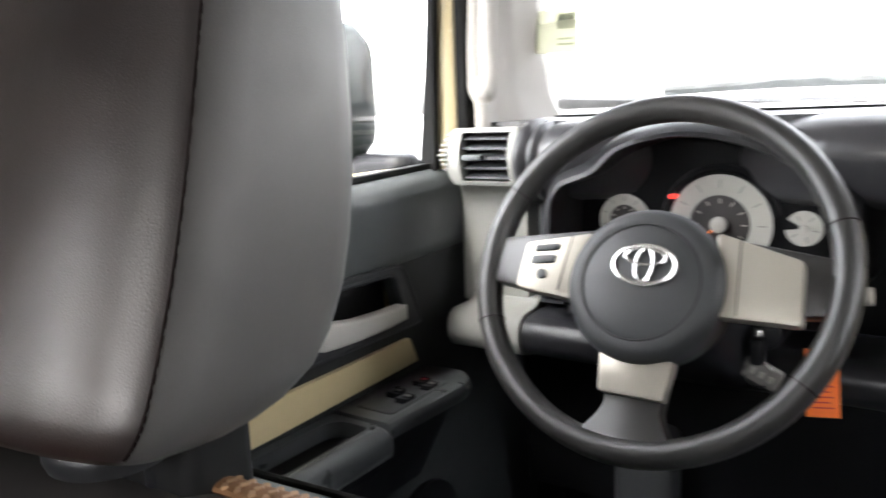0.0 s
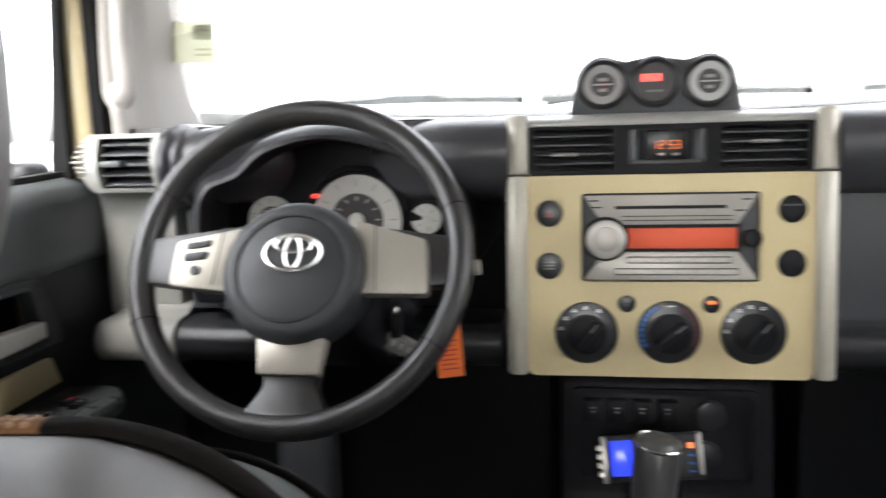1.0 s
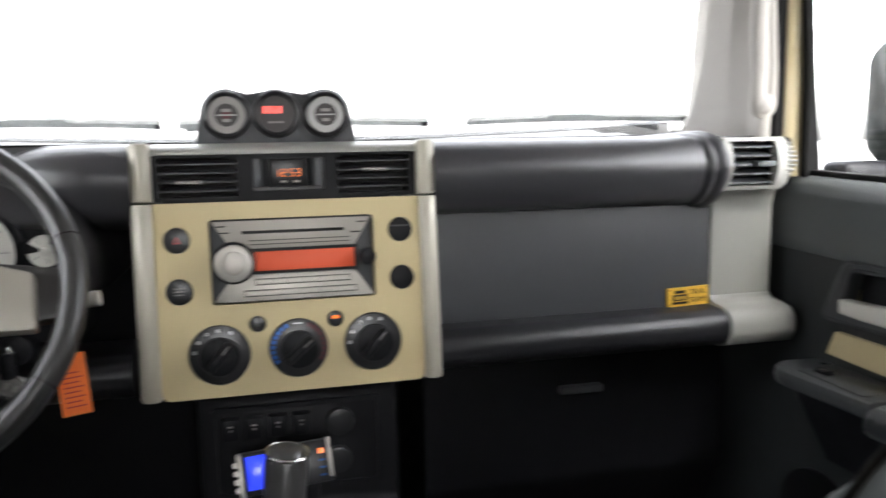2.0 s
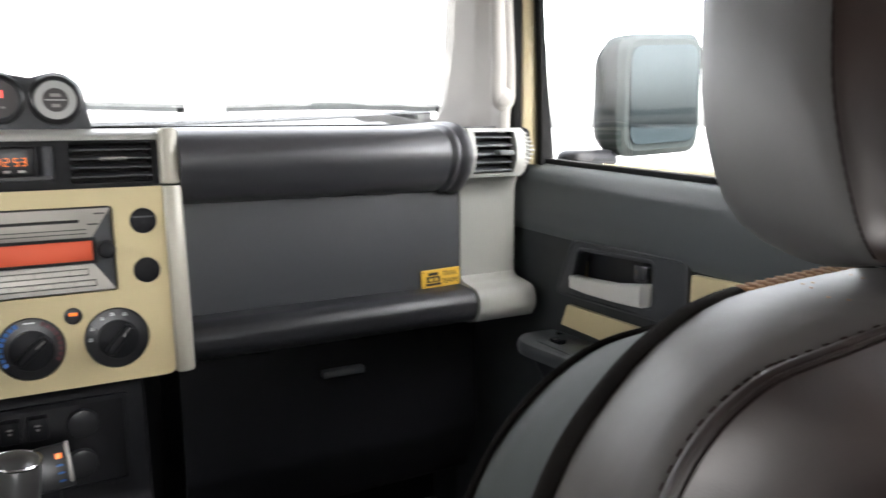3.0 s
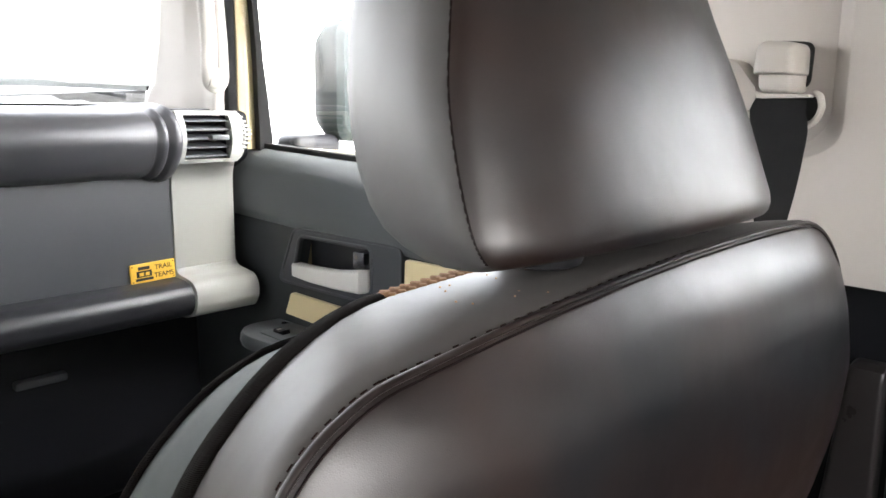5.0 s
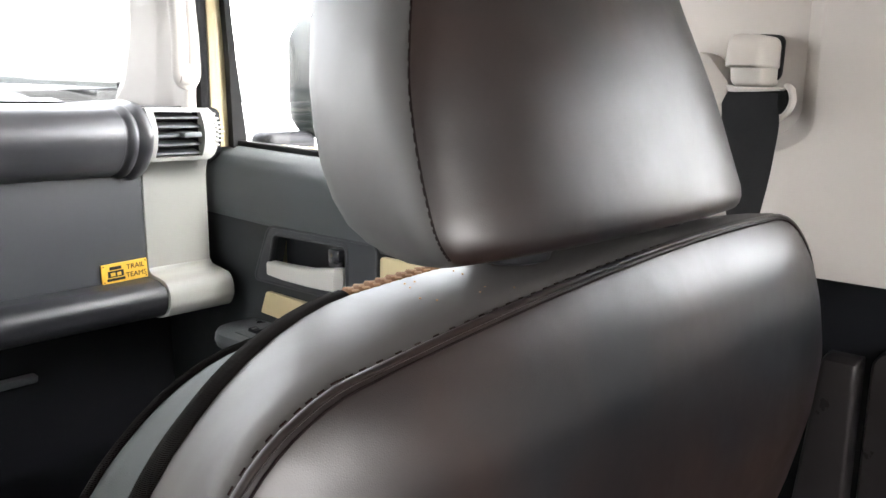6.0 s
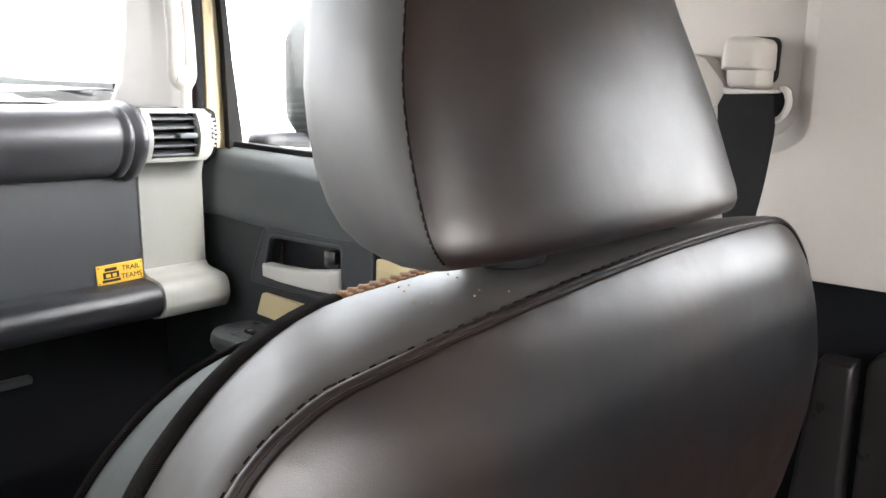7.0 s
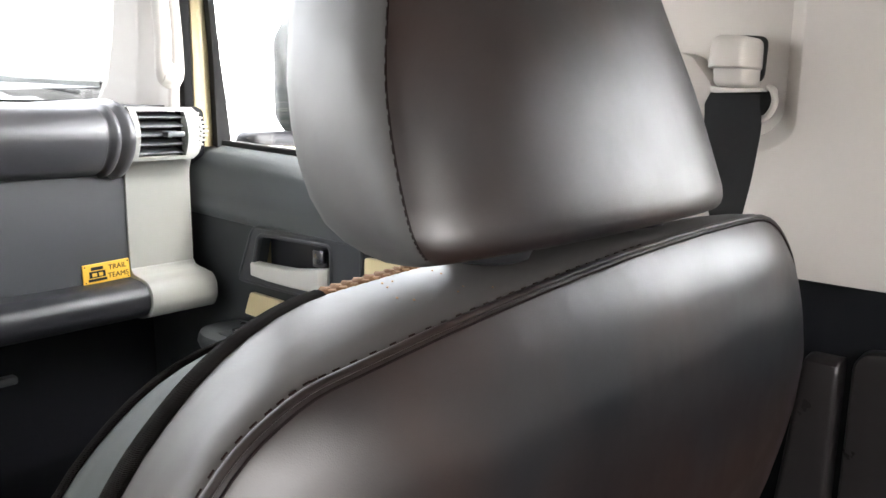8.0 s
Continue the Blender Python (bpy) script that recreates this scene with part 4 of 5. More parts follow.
# lower spoke
neck = [[(-0.030, -0.085, 0), (0.036, -0.085, 0)], [(-0.026, -0.13, 0), (0.033, -0.13, 0)], [(-0.027, -0.15, 0), (0.034, -0.15, 0)], [(-0.050, -0.180, 0), (0.052, -0.180, 0)]]
pts = smooth_path([p[0] for p in neck], 5) + smooth_path([p[1] for p in neck][::-1], 5)
part("spoke", prism([(p.x, p.y) for p in pts], "z", -0.014, 0.009, 0.004), RIMMAT, wheel, turn=WM)
part("spoke_cover", spoke_cover(fillet([(-0.034, -0.096), (0.041, -0.096), (0.036, -0.135), (-0.029, -0.135)], 0.004, 3), 0.0, 0.019, 0.004), SPOKE, wheel, "satin silver lower spoke cover", turn=WM)

# column, stalks, key and tag
col = thing("steering_column", (-0.41, 0.0, 0.50), "black plastic steering column shroud with stalks", "steering column")
shroud = []
for d, w, h in ((-0.045, 0.055, 0.050), (-0.09, 0.066, 0.058), (-0.16, 0.070, 0.062), (-0.24, 0.066, 0.060)):
    sec = fillet([(-w, -h - 0.02), (w, -h - 0.02), (w, h - 0.02), (-w, h - 0.02)], 0.022, 5)
    shroud.append([(x, y, d) for x, y in sec])
part("shroud", loft(shroud), PLASTIC, col, turn=WM)
for sd in (1, -1):
    st = smooth_path([(sd * 0.06, -0.005, -0.07), (sd * 0.12, 0.0, -0.066), (sd * 0.175, 0.004, -0.062)], 6)
    part("stalk", tube(st, 0.008, 10), PLASTIC_GREY if sd > 0 else PLASTIC, col, turn=WM)
    part("stalk_end", joined(tube([(sd * 0.165, 0.0035, -0.0625), (sd * 0.190, 0.005, -0.061)], 0.0090, 12)), RADIO if sd > 0 else PLASTIC, col, turn=WM)
part("shaft_cover", rbox(-0.555, -0.465, 0.10, 0.16, -0.02, 0.30, 0.02, 3), PLASTIC_GREY, col)
part("column_lever", rbox(-0.105, -0.052, -0.052, -0.040, -0.10, -0.04, 0.004), PLASTIC_GREY, col, turn=WM)
keys = thing("key_ring", (-0.325, -0.02, 0.45), "bunch of keys with fob hanging from the ignition", "keys")
part("ignition", disc((-0.325, 0.0, 0.50), 0.019, 0.05, "y", 24, bevel=0.003), PLASTIC, keys)
part("key_blade", rbox(-0.328, -0.322, -0.055, -0.02, 0.487, 0.512, 0.001), CHROME, keys)
part("key_head", rbox(-0.332, -0.318, -0.065, -0.045, 0.475, 0.505, 0.004), PLASTIC, keys)
part("split_ring", tube([(-0.325 + 0.014 * math.cos(a), -0.050, 0.462 + 0.014 * math.sin(a)) for a in np.linspace(0, 2 * math.pi, 28, endpoint=False)], 0.0011, 6, True, up=(0, 1, 0)), CHROME, keys)
fob = rbox(-0.021, 0.021, -0.006, 0.006, -0.013, 0.013, 0.005)
fob.transform(Matrix.Translation((-0.322, -0.045, 0.462)) @ Matrix.Rotation(radians(25), 4, "Y"))
part("fob", fob, GAUGE_GREY, keys, "dark grey fob with pale marks")
mk_ = joined(*[rbox(-0.012 + i * 0.010, -0.006 + i * 0.010, -0.0068, -0.005, -0.004, 0.004, 0.001, 1) for i in range(3)])
mk_.transform(Matrix.Translation((-0.322, -0.045, 0.462)) @ Matrix.Rotation(radians(25), 4, "Y"))
part("fob_mark", mk_, SATIN, keys)
tag = thing("paper_tag", (-0.267, -0.02, 0.415), "orange card tag hanging from the key ring", "tag")
tg = rbox(-0.0165, 0.0165, -0.0006, 0.0006, -0.040, 0.036)
tg.transform(Matrix.Translation((-0.266, -0.022, 0.455)) @ Matrix.Rotation(radians(-4), 4, "Y") @ Matrix.Rotation(radians(12), 4, "Z"))
part("card", tg, ORANGE, tag)
bars = joined(*[rbox(-0.011, 0.011 - 0.004 * (i % 2), -0.0011, -0.0006, -0.030 + i * 0.006, -0.0285 + i * 0.006) for i in range(8)])
bars.transform(Matrix.Translation((-0.266, -0.022, 0.455)) @ Matrix.Rotation(radians(-4), 4, "Y") @ Matrix.Rotation(radians(12), 4, "Z"))
part("print", bars, REDP, tag)

# ---- lower console ----
console = thing("centre_console", (0, -0.05, FLOOR), "black plastic centre console with switch row", "console")
part("fascia", prism(fillet([(0.03, 0.425), (-0.004, 0.412), (-0.012, 0.36), (-0.02, 0.26), (-0.12, 0.20), (-0.60, 0.19), (-0.60, FLOOR), (0.30, FLOOR), (0.30, 0.425)], 0.012, 3), "x", -0.128, 0.128, 0.006), PLASTIC, console)
part("fascia_frame", plate(fillet(rect(-0.112, 0.106, 0.285, 0.404), 0.008, 4), [fillet(rect(-0.106, 0.100, 0.291, 0.398), 0.006, 4)], 0.006, "y", -0.022), PLASTIC, console)
for i, x in enumerate((-0.088, -0.059, -0.029, 0.001)):
    sw = part("switch", rbox(x - 0.0115, x + 0.0115, -0.022, -0.006, 0.360, 0.388, 0.002), PLASTIC, console)
    part("switch_mark", joined(rbox(x - 0.003, x + 0.003, -0.0228, -0.021, 0.3785, 0.3805), rbox(x - 0.0015, x + 0.0015, -0.0228, -0.021, 0.373, 0.3755)), GAUGE_GREY, sw)
part("socket", disc((0.051, -0.018, 0.372), 0.018, 0.012, "y", 30, bevel=0.002), GLOSS, console, "round black power socket")
part("socket", disc((0.047, -0.018, 0.320), 0.018, 0.012, "y", 30, bevel=0.002), GLOSS, console, "round black power socket")
unit = thing("electronic_unit", (-0.03, -0.06, 0.30), "small silver edged electronic unit with glowing blue screen", "electronic unit")
UM = Matrix.Translation((-0.023, -0.075, 0.341)) @ Matrix.Rotation(radians(-5), 4, "Y") @ Matrix.Rotation(radians(-18), 4, "X")
part("case", rbox(-0.056, 0.056, -0.008, 0.010, -0.026, 0.026, 0.003), GLOSS, unit, turn=UM)
part("edge", rbox(-0.0575, -0.0510, -0.0105, 0.008, -0.027, 0.026, 0.002), SATIN, unit, "silver edge strip", turn=UM)
part("edge", rbox(0.0510, 0.0560, -0.0105, 0.008, -0.021, 0.027, 0.002), SATIN, unit, "silver edge strip", turn=UM)
part("screen", rbox(-0.047, -0.022, -0.0098, -0.008, -0.019, 0.021, 0.001), LCD_BLUE, unit, "glowing blue screen", turn=UM)
for k, m in enumerate((BLUE, BLUE, BLUE, LED_ORANGE)):
    part("lamp", rbox(0.040, 0.047, -0.0095, -0.008, -0.018 + k * 0.009, -0.0155 + k * 0.009 + (0.004 if k == 3 else 0), 0.0007, 1), m, unit, turn=UM)
part("side_keys", joined(*[rbox(-0.062, -0.056, -0.006, 0.004, -0.020 + i * 0.010, -0.014 + i * 0.010, 0.001, 1) for i in range(4)]), SATIN, unit, turn=UM)
part("bracket", rbox(-0.02, 0.02, -0.04, 0.03, 0.20, 0.335, 0.003), PLASTIC, unit)
lever = thing("gear_lever", (-0.028, -0.13, 0.20), "gear lever with dark knob and chrome ring", "gear lever")
GM = Matrix.Translation((-0.026, -0.135, 0.354)) @ Matrix.Rotation(radians(-10), 4, "X") @ Matrix.Rotation(radians(6), 4, "Y") @ Matrix.Diagonal((0.95, 0.95, 0.92, 1))
kn = []
for z, r in ((-0.062, 0.015), (-0.05, 0.021), (-0.03, 0.0252), (0.0, 0.0265), (0.020, 0.0265), (0.030, 0.0250), (0.036, 0.020)):
    kn.append([(r * math.cos(a), 1.15 * r * math.sin(a), z) for a in np.linspace(0, 2 * math.pi, 28, endpoint=False)])
part("knob", loft(kn), PEWTER, lever, turn=GM)
kt = [[(r * math.cos(a), 1.15 * r * math.sin(a), z) for a in np.linspace(0, 2 * math.pi, 28, endpoint=False)] for z, r in ((0.029, 0.0262), (0.035, 0.0235), (0.040, 0.016), (0.042, 0.005))]
part("knob_top", loft(kt), PEWTER, lever, turn=GM)
part("knob_ring", tube([(0.0255 * math.cos(a), 1.15 * 0.0255 * math.sin(a), 0.031 + 0.006 * math.sin(a)) for a in np.linspace(0, 2 * math.pi, 36, endpoint=False)], 0.0022, 6, True), CHROME, lever, "chrome ring round the knob top", turn=GM)
part("shaft", tube([(0, 0, -0.05), (0, 0.01, -0.19)], 0.007, 10), PLASTIC, lever, turn=GM)

# pedals
for x, w, nm in ((-0.345, 0.045, "brake pedal"), (-0.22, 0.028, "accelerator pedal")):
    p = thing("pedal", (x, 0.22, FLOOR + 0.1), "black rubber covered " + nm, "pedal", "foot pedals")
    pd = joined(rbox(-w, w, -0.006, 0.006, -0.03, 0.03, 0.004), *[rbox(-w + 0.006, w - 0.006, -0.009, -0.005, -0.022 + i * 0.011, -0.017 + i * 0.011, 0.001, 1) for i in range(5)])
    part("pad", pd, PLASTIC_GREY, p, turn=Matrix.Translation((x, 0.22, 0.205)) @ Matrix.Rotation(radians(35), 4, "X"))
    part("arm", tube([(x, 0.226, 0.21), (x, 0.27, 0.28), (x, 0.30, 0.38)], 0.008, 8), PLASTIC, p)


# ---- doors ----
def door(side, number):
    d = tagged(thing("door_%d" % number, (side * 0.78, -0.35, FLOOR), "charcoal front door trim with silver pull handle and beige inlays", "door"), kind="structure")
    P = lambda name, bm, m, parent=d, label="": part(name, both(bm, side), m, parent, label)

    def falling(bm):
        """Lets the upper edge of the door fall a little towards the rear."""
        for v in bm.verts:
            v.co.z += 0.038 * v.co.y
        return bm

    upper = [(0.83, 0.672), (0.800, 0.676), (0.782, 0.674), (0.770, 0.664), (0.764, 0.645), (0.764, 0.60), (0.768, 0.57), (0.776, 0.556), (0.785, 0.552), (0.83, 0.552)]
    P("upper_trim", falling(prism(fillet(upper, 0.006, 3), "y", -0.70, 0.16)), DOOR)
    P("panel", plate(fillet(rect(-0.70, 0.30, FLOOR + 0.005, 0.565), 0.0), [fillet([(-0.080, 0.482), (-0.098, 0.543), (-0.264, 0.546), (-0.264, 0.484)], 0.010, 4)], 0.02, "x", 0.7765), DOOR_SHADED)
    # handle bezel and hollow
    P("bezel", plate(fillet([(-0.042, 0.465), (-0.084, 0.556), (-0.327, 0.557), (-0.325, 0.465)], [0.01, 0.02, 0.012, 0.01], 5), [fillet([(-0.081, 0.480), (-0.099, 0.542), (-0.263, 0.545), (-0.263, 0.482)], 0.010, 4)], 0.008, "x", 0.7705), PLASTIC_GREY)
    for pts, r, q in (([(-0.079, 0.478), (-0.098, 0.5445), (-0.265, 0.5475), (-0.265, 0.480)], 0.011, 0.0030), ([(-0.043, 0.466), (-0.085, 0.555), (-0.326, 0.556), (-0.324, 0.466)], 0.014, 0.0024)):
        P("bezel_rim", tube([(0.771, a, b) for a, b in fillet(pts, r, 5)], q, 8, True, up=(1, 0, 0)), PLASTIC_GREY)
    P("hollow", joined(rbox(0.815, 0.819, -0.27, -0.07, 0.47, 0.56), rbox(0.797, 0.817, -0.27, -0.07, 0.467, 0.471), rbox(0.797, 0.817, -0.27, -0.07, 0.556, 0.560)), GLOSS)
    bar = []
    for y, z0, z1, x0 in ((-0.074, 0.481, 0.499, 0.774), (-0.085, 0.479, 0.500, 0.764), (-0.13, 0.478, 0.502, 0.759), (-0.19, 0.478, 0.505, 0.757), (-0.225, 0.479, 0.510, 0.757), (-0.25, 0.480, 0.514, 0.758), (-0.259, 0.482, 0.514, 0.768)):
        bar.append([(a, y, b) for a, b in fillet([(x0, z0), (x0 + 0.02, z0), (x0 + 0.02, z1), (x0, z1)], 0.004, 3)])
    h = P("pull_handle", loft(bar), HANDLE, d, "satin silver pull handle")
    P("release_lever", rbox(0.772, 0.800, -0.246, -0.222, 0.512, 0.538, 0.003), LEVER, h, "dark chrome release lever")
    # beige inlays
    P("inlay", prism(fillet([(-0.058, 0.413), (-0.074, 0.450), (-0.300, 0.446), (-0.66, 0.440), (-0.66, 0.396), (-0.335, 0.402)], 0.004, 3), "x", 0.769, 0.780, 0.0015), INLAY, d, "sand beige inlay strip")
    P("inlay", prism(fillet([(-0.332, 0.500), (-0.333, 0.541), (-0.66, 0.546), (-0.66, 0.500)], 0.004, 3), "x", 0.769, 0.780, 0.0015), INLAY, d, "sand beige inlay panel")
    # armrest with hollow and switches
    slab = fillet([(0.7755, -0.026), (0.712, -0.018), (0.680, -0.060), (0.687, -0.226), (0.7755, -0.226)], [0.004, 0.030, 0.040, 0.002, 0.002], 8)
    deck_rows = [[(0.7755 + (x - 0.7755) * k, -0.226 + (y + 0.226) * q, z) for x, y in slab] for k, q, z in ((0.88, 0.960, 0.374), (0.975, 0.992, 0.377), (1.0, 1.0, 0.384), (0.985, 0.995, 0.392), (0.955, 0.985, 0.3965), (0.90, 0.965, 0.398))]
    P("armrest", loft(deck_rows), ARM)
    side_rows = [[(x, y, z) for x, y in fillet([(0.7755, -0.05 - g), (0.700 + g, -0.05 - g), (0.706 + g, -0.60), (0.7755, -0.60)], 0.02, 5)] for z, g in ((0.27, 0.040), (0.34, 0.016), (0.374, 0.004))]
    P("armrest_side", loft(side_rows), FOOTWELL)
    top = plate(fillet([(0.704, -0.62), (0.776, -0.62), (0.776, -0.228), (0.704, -0.228)], 0.004, 3), [fillet(rect(0.708, 0.762, -0.385, -0.240), [0.012, 0.012, 0.03, 0.008], 5)], 0.040, "z", 0.354)
    P("armrest_tray", top, ARM)
    P("tray_floor", rbox(0.706, 0.775, -0.50, -0.230, 0.335, 0.3525), PLASTIC)
    P("armrest_pad", loft([[(a, y, b) for a, b in fillet([(0.712 - g, 0.390 - g), (0.698, 0.396 - g), (0.680 + g, 0.386 - g), (0.679 + g, 0.360), (0.712 - g, 0.350)], 0.010, 4)] for y, g in ((-0.228, 0.003), (-0.232, 0.0), (-0.40, 0.0), (-0.62, 0.0))]), ARM)
    sw = P("switch_plate", prism(fillet([(0.702, -0.205), (0.760, -0.205), (0.762, -0.085), (0.706, -0.075)], 0.008, 4), "z", 0.3965, 0.3995, 0.001), ARM)
    for cx, cy in ((0.734, -0.100), (0.716, -0.108), (0.738, -0.150), (0.716, -0.160)) if side < 0 else ((0.728, -0.105),):
        rocker = prism(fillet([(cy - 0.013, 0.398), (cy + 0.013, 0.398), (cy + 0.012, 0.4045), (cy, 0.4020), (cy - 0.012, 0.4060)], 0.001, 2), "x", cx - 0.007, cx + 0.007, 0.0008)
        P("switch", rocker, PLASTIC, sw)
        P("switch_mark", rbox(cx - 0.004, cx + 0.004, cy + 0.004, cy + 0.009, 0.4030, 0.4040), REDP if (cx, side) == (0.734, -1) else GAUGE_GREY, sw)
    # painted frame of the window and its rubber
    P("window_frame", prism(fillet([(0.7555, 0.058), (0.7555, 0.036), (0.766, 0.028), (0.784, 0.028), (0.790, 0.058)], 0.003, 2), "z", 0.672, 1.14), BODY, d, "sand beige painted window frame")
    P("door_seal", prism(fillet([(0.7400, 0.066), (0.7405, 0.040), (0.7545, 0.036), (0.7545, 0.066)], 0.003, 2), "z", 0.665, 1.16), RUBBER)
    run = [[(x0, 0.010, z), (x1, 0.006, z), (x1 + 0.004, 0.030, z), (x0 + 0.004, 0.034, z)] for z, x0, x1 in ((0.664, 0.777, 0.801), (0.70, 0.777, 0.798), (0.74, 0.776, 0.793), (0.813, 0.775, 0.785), (0.90, 0.770, 0.778), (1.13, 0.757, 0.765))]
    P("glass_run", loft(run), RUBBER)
    P("sill_seal", falling(rbox(0.784, 0.80, -0.70, 0.02, 0.673, 0.682, 0.002)), RUBBER)
    P("window_frame_top", prism(fillet(rect(0.782, 0.815, 1.12, 1.17), 0.004, 2), "y", -0.72, 0.05), BODY)
    P("window_frame_rear", prism(fillet(rect(0.782, 0.815, -0.74, -0.68), 0.004, 2), "z", 0.66, 1.16), BODY)
    P("outer_skin", rbox(0.83, 0.85, -0.75, 0.35, FLOOR - 0.3, 0.675, 0.006), BODY, d, "sand beige painted door skin")
    P("speaker_grille", disc((0.772, -0.05, 0.15), 0.075, 0.012, "x", 36, bevel=0.003), PLASTIC)
    w = tagged(part("window_%d" % (number + 1), both(rbox(0.799, 0.803, -0.70, 0.03, 0.670, 1.13), side), GLASS), "clear side window glass above the door", "window", kind="structure")
    w.visible_shadow = False
    # door mirror outside
    m = thing("door_mirror", (side * 0.93, 0.0, 0.70), "black door mirror outside the side window", "door mirror", "door mirrors")
    shell = []
    for y, g in ((-0.020, 0.0), (-0.010, 0.010), (0.03, 0.010), (0.07, -0.006), (0.10, -0.035)):
        shell.append([(a, y, b) for a, b in fillet([(0.892 - g, 0.676 - g), (1.070 + g, 0.684 - g), (1.070 + g, 0.876 + g), (0.892 - g, 0.866 + g)], 0.035, 6)])
    part("housing", both(loft(shell), side), MIRROR_SHELL, m)
    part("mirror_glass", both(prism(fillet([(0.902, 0.688), (1.060, 0.695), (1.060, 0.865), (0.902, 0.856)], 0.025, 6), "y", -0.024, -0.0185), side), MIRROR, m, "mirror glass")
    part("arm", both(rbox(0.80, 0.90, -0.005, 0.06, 0.640, 0.680, 0.015, 3), side), PLASTIC, m)
    m.location += Vector((side * 0.040, 0, 0.014))
    return d


door(1, 1)
door(-1, 2).location.y -= 0.010

# ---- seats ----
def superring(cx, cy, hw, hd, n, k=44):
    out = []
    for i in range(k):
        a = 2 * math.pi * i / k
        c, s = math.cos(a), math.sin(a)
        out.append((cx + hw * math.copysign(abs(c) ** (2 / n), c), cy + hd * math.copysign(abs(s) ** (2 / n), s)))
    return out


def seat(cx, shift, drop, back_y, lean, halves, deep, taper, slim, off, corner, inner, grow, slant, raised):
    """A front seat in leather covers; cx: its middle line, shift: forward, drop: lower, slant: fall of the top edge towards the outer side; the rest shapes its headrest."""
    s = thing("car_seat", (cx, -0.55 + shift, FLOOR), "front seat in dark leather covers with woven edging", "car seat", "front seats")
    MW = Matrix.Translation((cx, shift, -drop))
    MV = grow @ MW

    # backrest: outlines from back to front
    def outline(hw, zt, r, y, lean=0.10, crown=0.012, foot=0.16, tilt=0.0):
        """One cross-section; r: corner radius, or (inner, outer); the inner corner is the one by the console."""
        ri, ro = r if isinstance(r, tuple) else (r, r)

        def half(q):
            low, mid = max(foot + 0.012, 0.30), max(foot + 0.03, 0.42)
            pts = [(-hw * (0.97 if foot < 0.3 else 0.96), foot), (-hw, low), (-hw, mid), (-hw, (mid + zt - q) / 2), (-hw, zt - q)]
            for a in np.linspace(180, 90, 14)[1:]:
                pts.append((-hw + q + q * math.cos(radians(a)), zt - q + q * math.sin(radians(a))))
            return pts + [((-hw + q) * t, zt) for t in (0.75, 0.5, 0.25)]

        allp = half(ri) + [(0.0, zt)] + [(-x, z) for x, z in half(ro)[::-1]]
        allp = [(x + (np.interp(z, (0.2, 0.505, 0.545, 0.583, 0.63, 0.67), (-0.038, -0.034, -0.006, 0.007, 0.003, 0.0)) * min(1.0, x / hw) if x > 0 else 0.0), z, x) for x, z in allp]
        crown = crown if not slant else 0.0
        allp = [(x, y + lean * max(0, 0.55 - z), z - slant * min(0.18, max(0.0, x0 + 0.135)) * min(1.0, max(0.0, (z - 0.5) / 0.1)) + crown * max(0.0, 1 - (x0 / (hw * 0.85)) ** 2) + tilt * x0 / hw * min(1.0, max(0.0, (z - 0.5) / 0.14))) for x, z, x0 in allp]
        return allp if inner < 0 else [(-x, b, c) for x, b, c in allp[::-1]]

    F = dict(crown=0.009, tilt=0.010)
    secs = [outline(0.05, 0.530, 0.015, -0.9345, crown=0.004, foot=0.514), outline(0.11, 0.575, (0.03, 0.04), -0.934, crown=0.006, foot=0.511, tilt=0.004), outline(0.15, 0.606, (0.04, 0.055), -0.9325, crown=0.008, foot=0.508, tilt=0.006), outline(0.178, 0.630, (0.043, 0.066), -0.9300, foot=0.507, **F),
            outline(0.199, 0.648, (0.046, 0.075), -0.9255, foot=0.506, **F), outline(0.213, 0.660, (0.048, 0.081), -0.9200, foot=0.505, **F), outline(0.222, 0.667, (0.049, 0.085), -0.9155, foot=0.505, **F), outline(0.2275, 0.671, (0.050, 0.088), -0.9120, foot=0.505, **F),
            outline(0.2312, 0.6745, (0.052, 0.090), -0.9090, foot=0.505, **F), outline(0.2332, 0.676, (0.054, 0.092), -0.9045, foot=0.505, **F), outline(0.2340, 0.6758, (0.062, 0.095), -0.895, crown=0.010, foot=0.505, tilt=0.008), outline(0.2340, 0.6745, (0.080, 0.102), -0.878, crown=0.010, foot=0.505, tilt=0.005), outline(0.2335, 0.6715, (corner, 0.110), -0.856, crown=0.010, foot=0.505), outline(0.232, 0.666, (corner + 0.004, 0.118), -0.838, foot=0.505)]
    back = part("backrest", loft(secs), LEATHER, s, "dark leather seat back cover, border coloured lighter for sheen", sharp=50, turn=MV)
    back.data.materials.append(LEATHER_EDGE_LIT)
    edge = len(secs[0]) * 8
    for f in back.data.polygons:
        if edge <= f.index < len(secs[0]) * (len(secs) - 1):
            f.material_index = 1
    part("back_shell", loft([outline(0.195, 0.63, 0.08, -0.895), outline(0.205, 0.64, 0.08, -0.885), outline(0.205, 0.64, 0.08, -0.80)]), PLASTIC, s, "black seat back shell", turn=MV)
    fr = [outline(0.231, 0.667, (corner + 0.004, 0.120), -0.842), outline(0.230, 0.655, (corner - 0.004, 0.116), -0.825), outline(0.228, 0.643, (corner - 0.010, 0.114), -0.803), outline(0.225, 0.633, (corner - 0.012, 0.112), -0.780), outline(0.215, 0.618, (corner - 0.006, 0.11), -0.760), outline(0.195, 0.596, (corner - 0.006, 0.10), -0.748)]
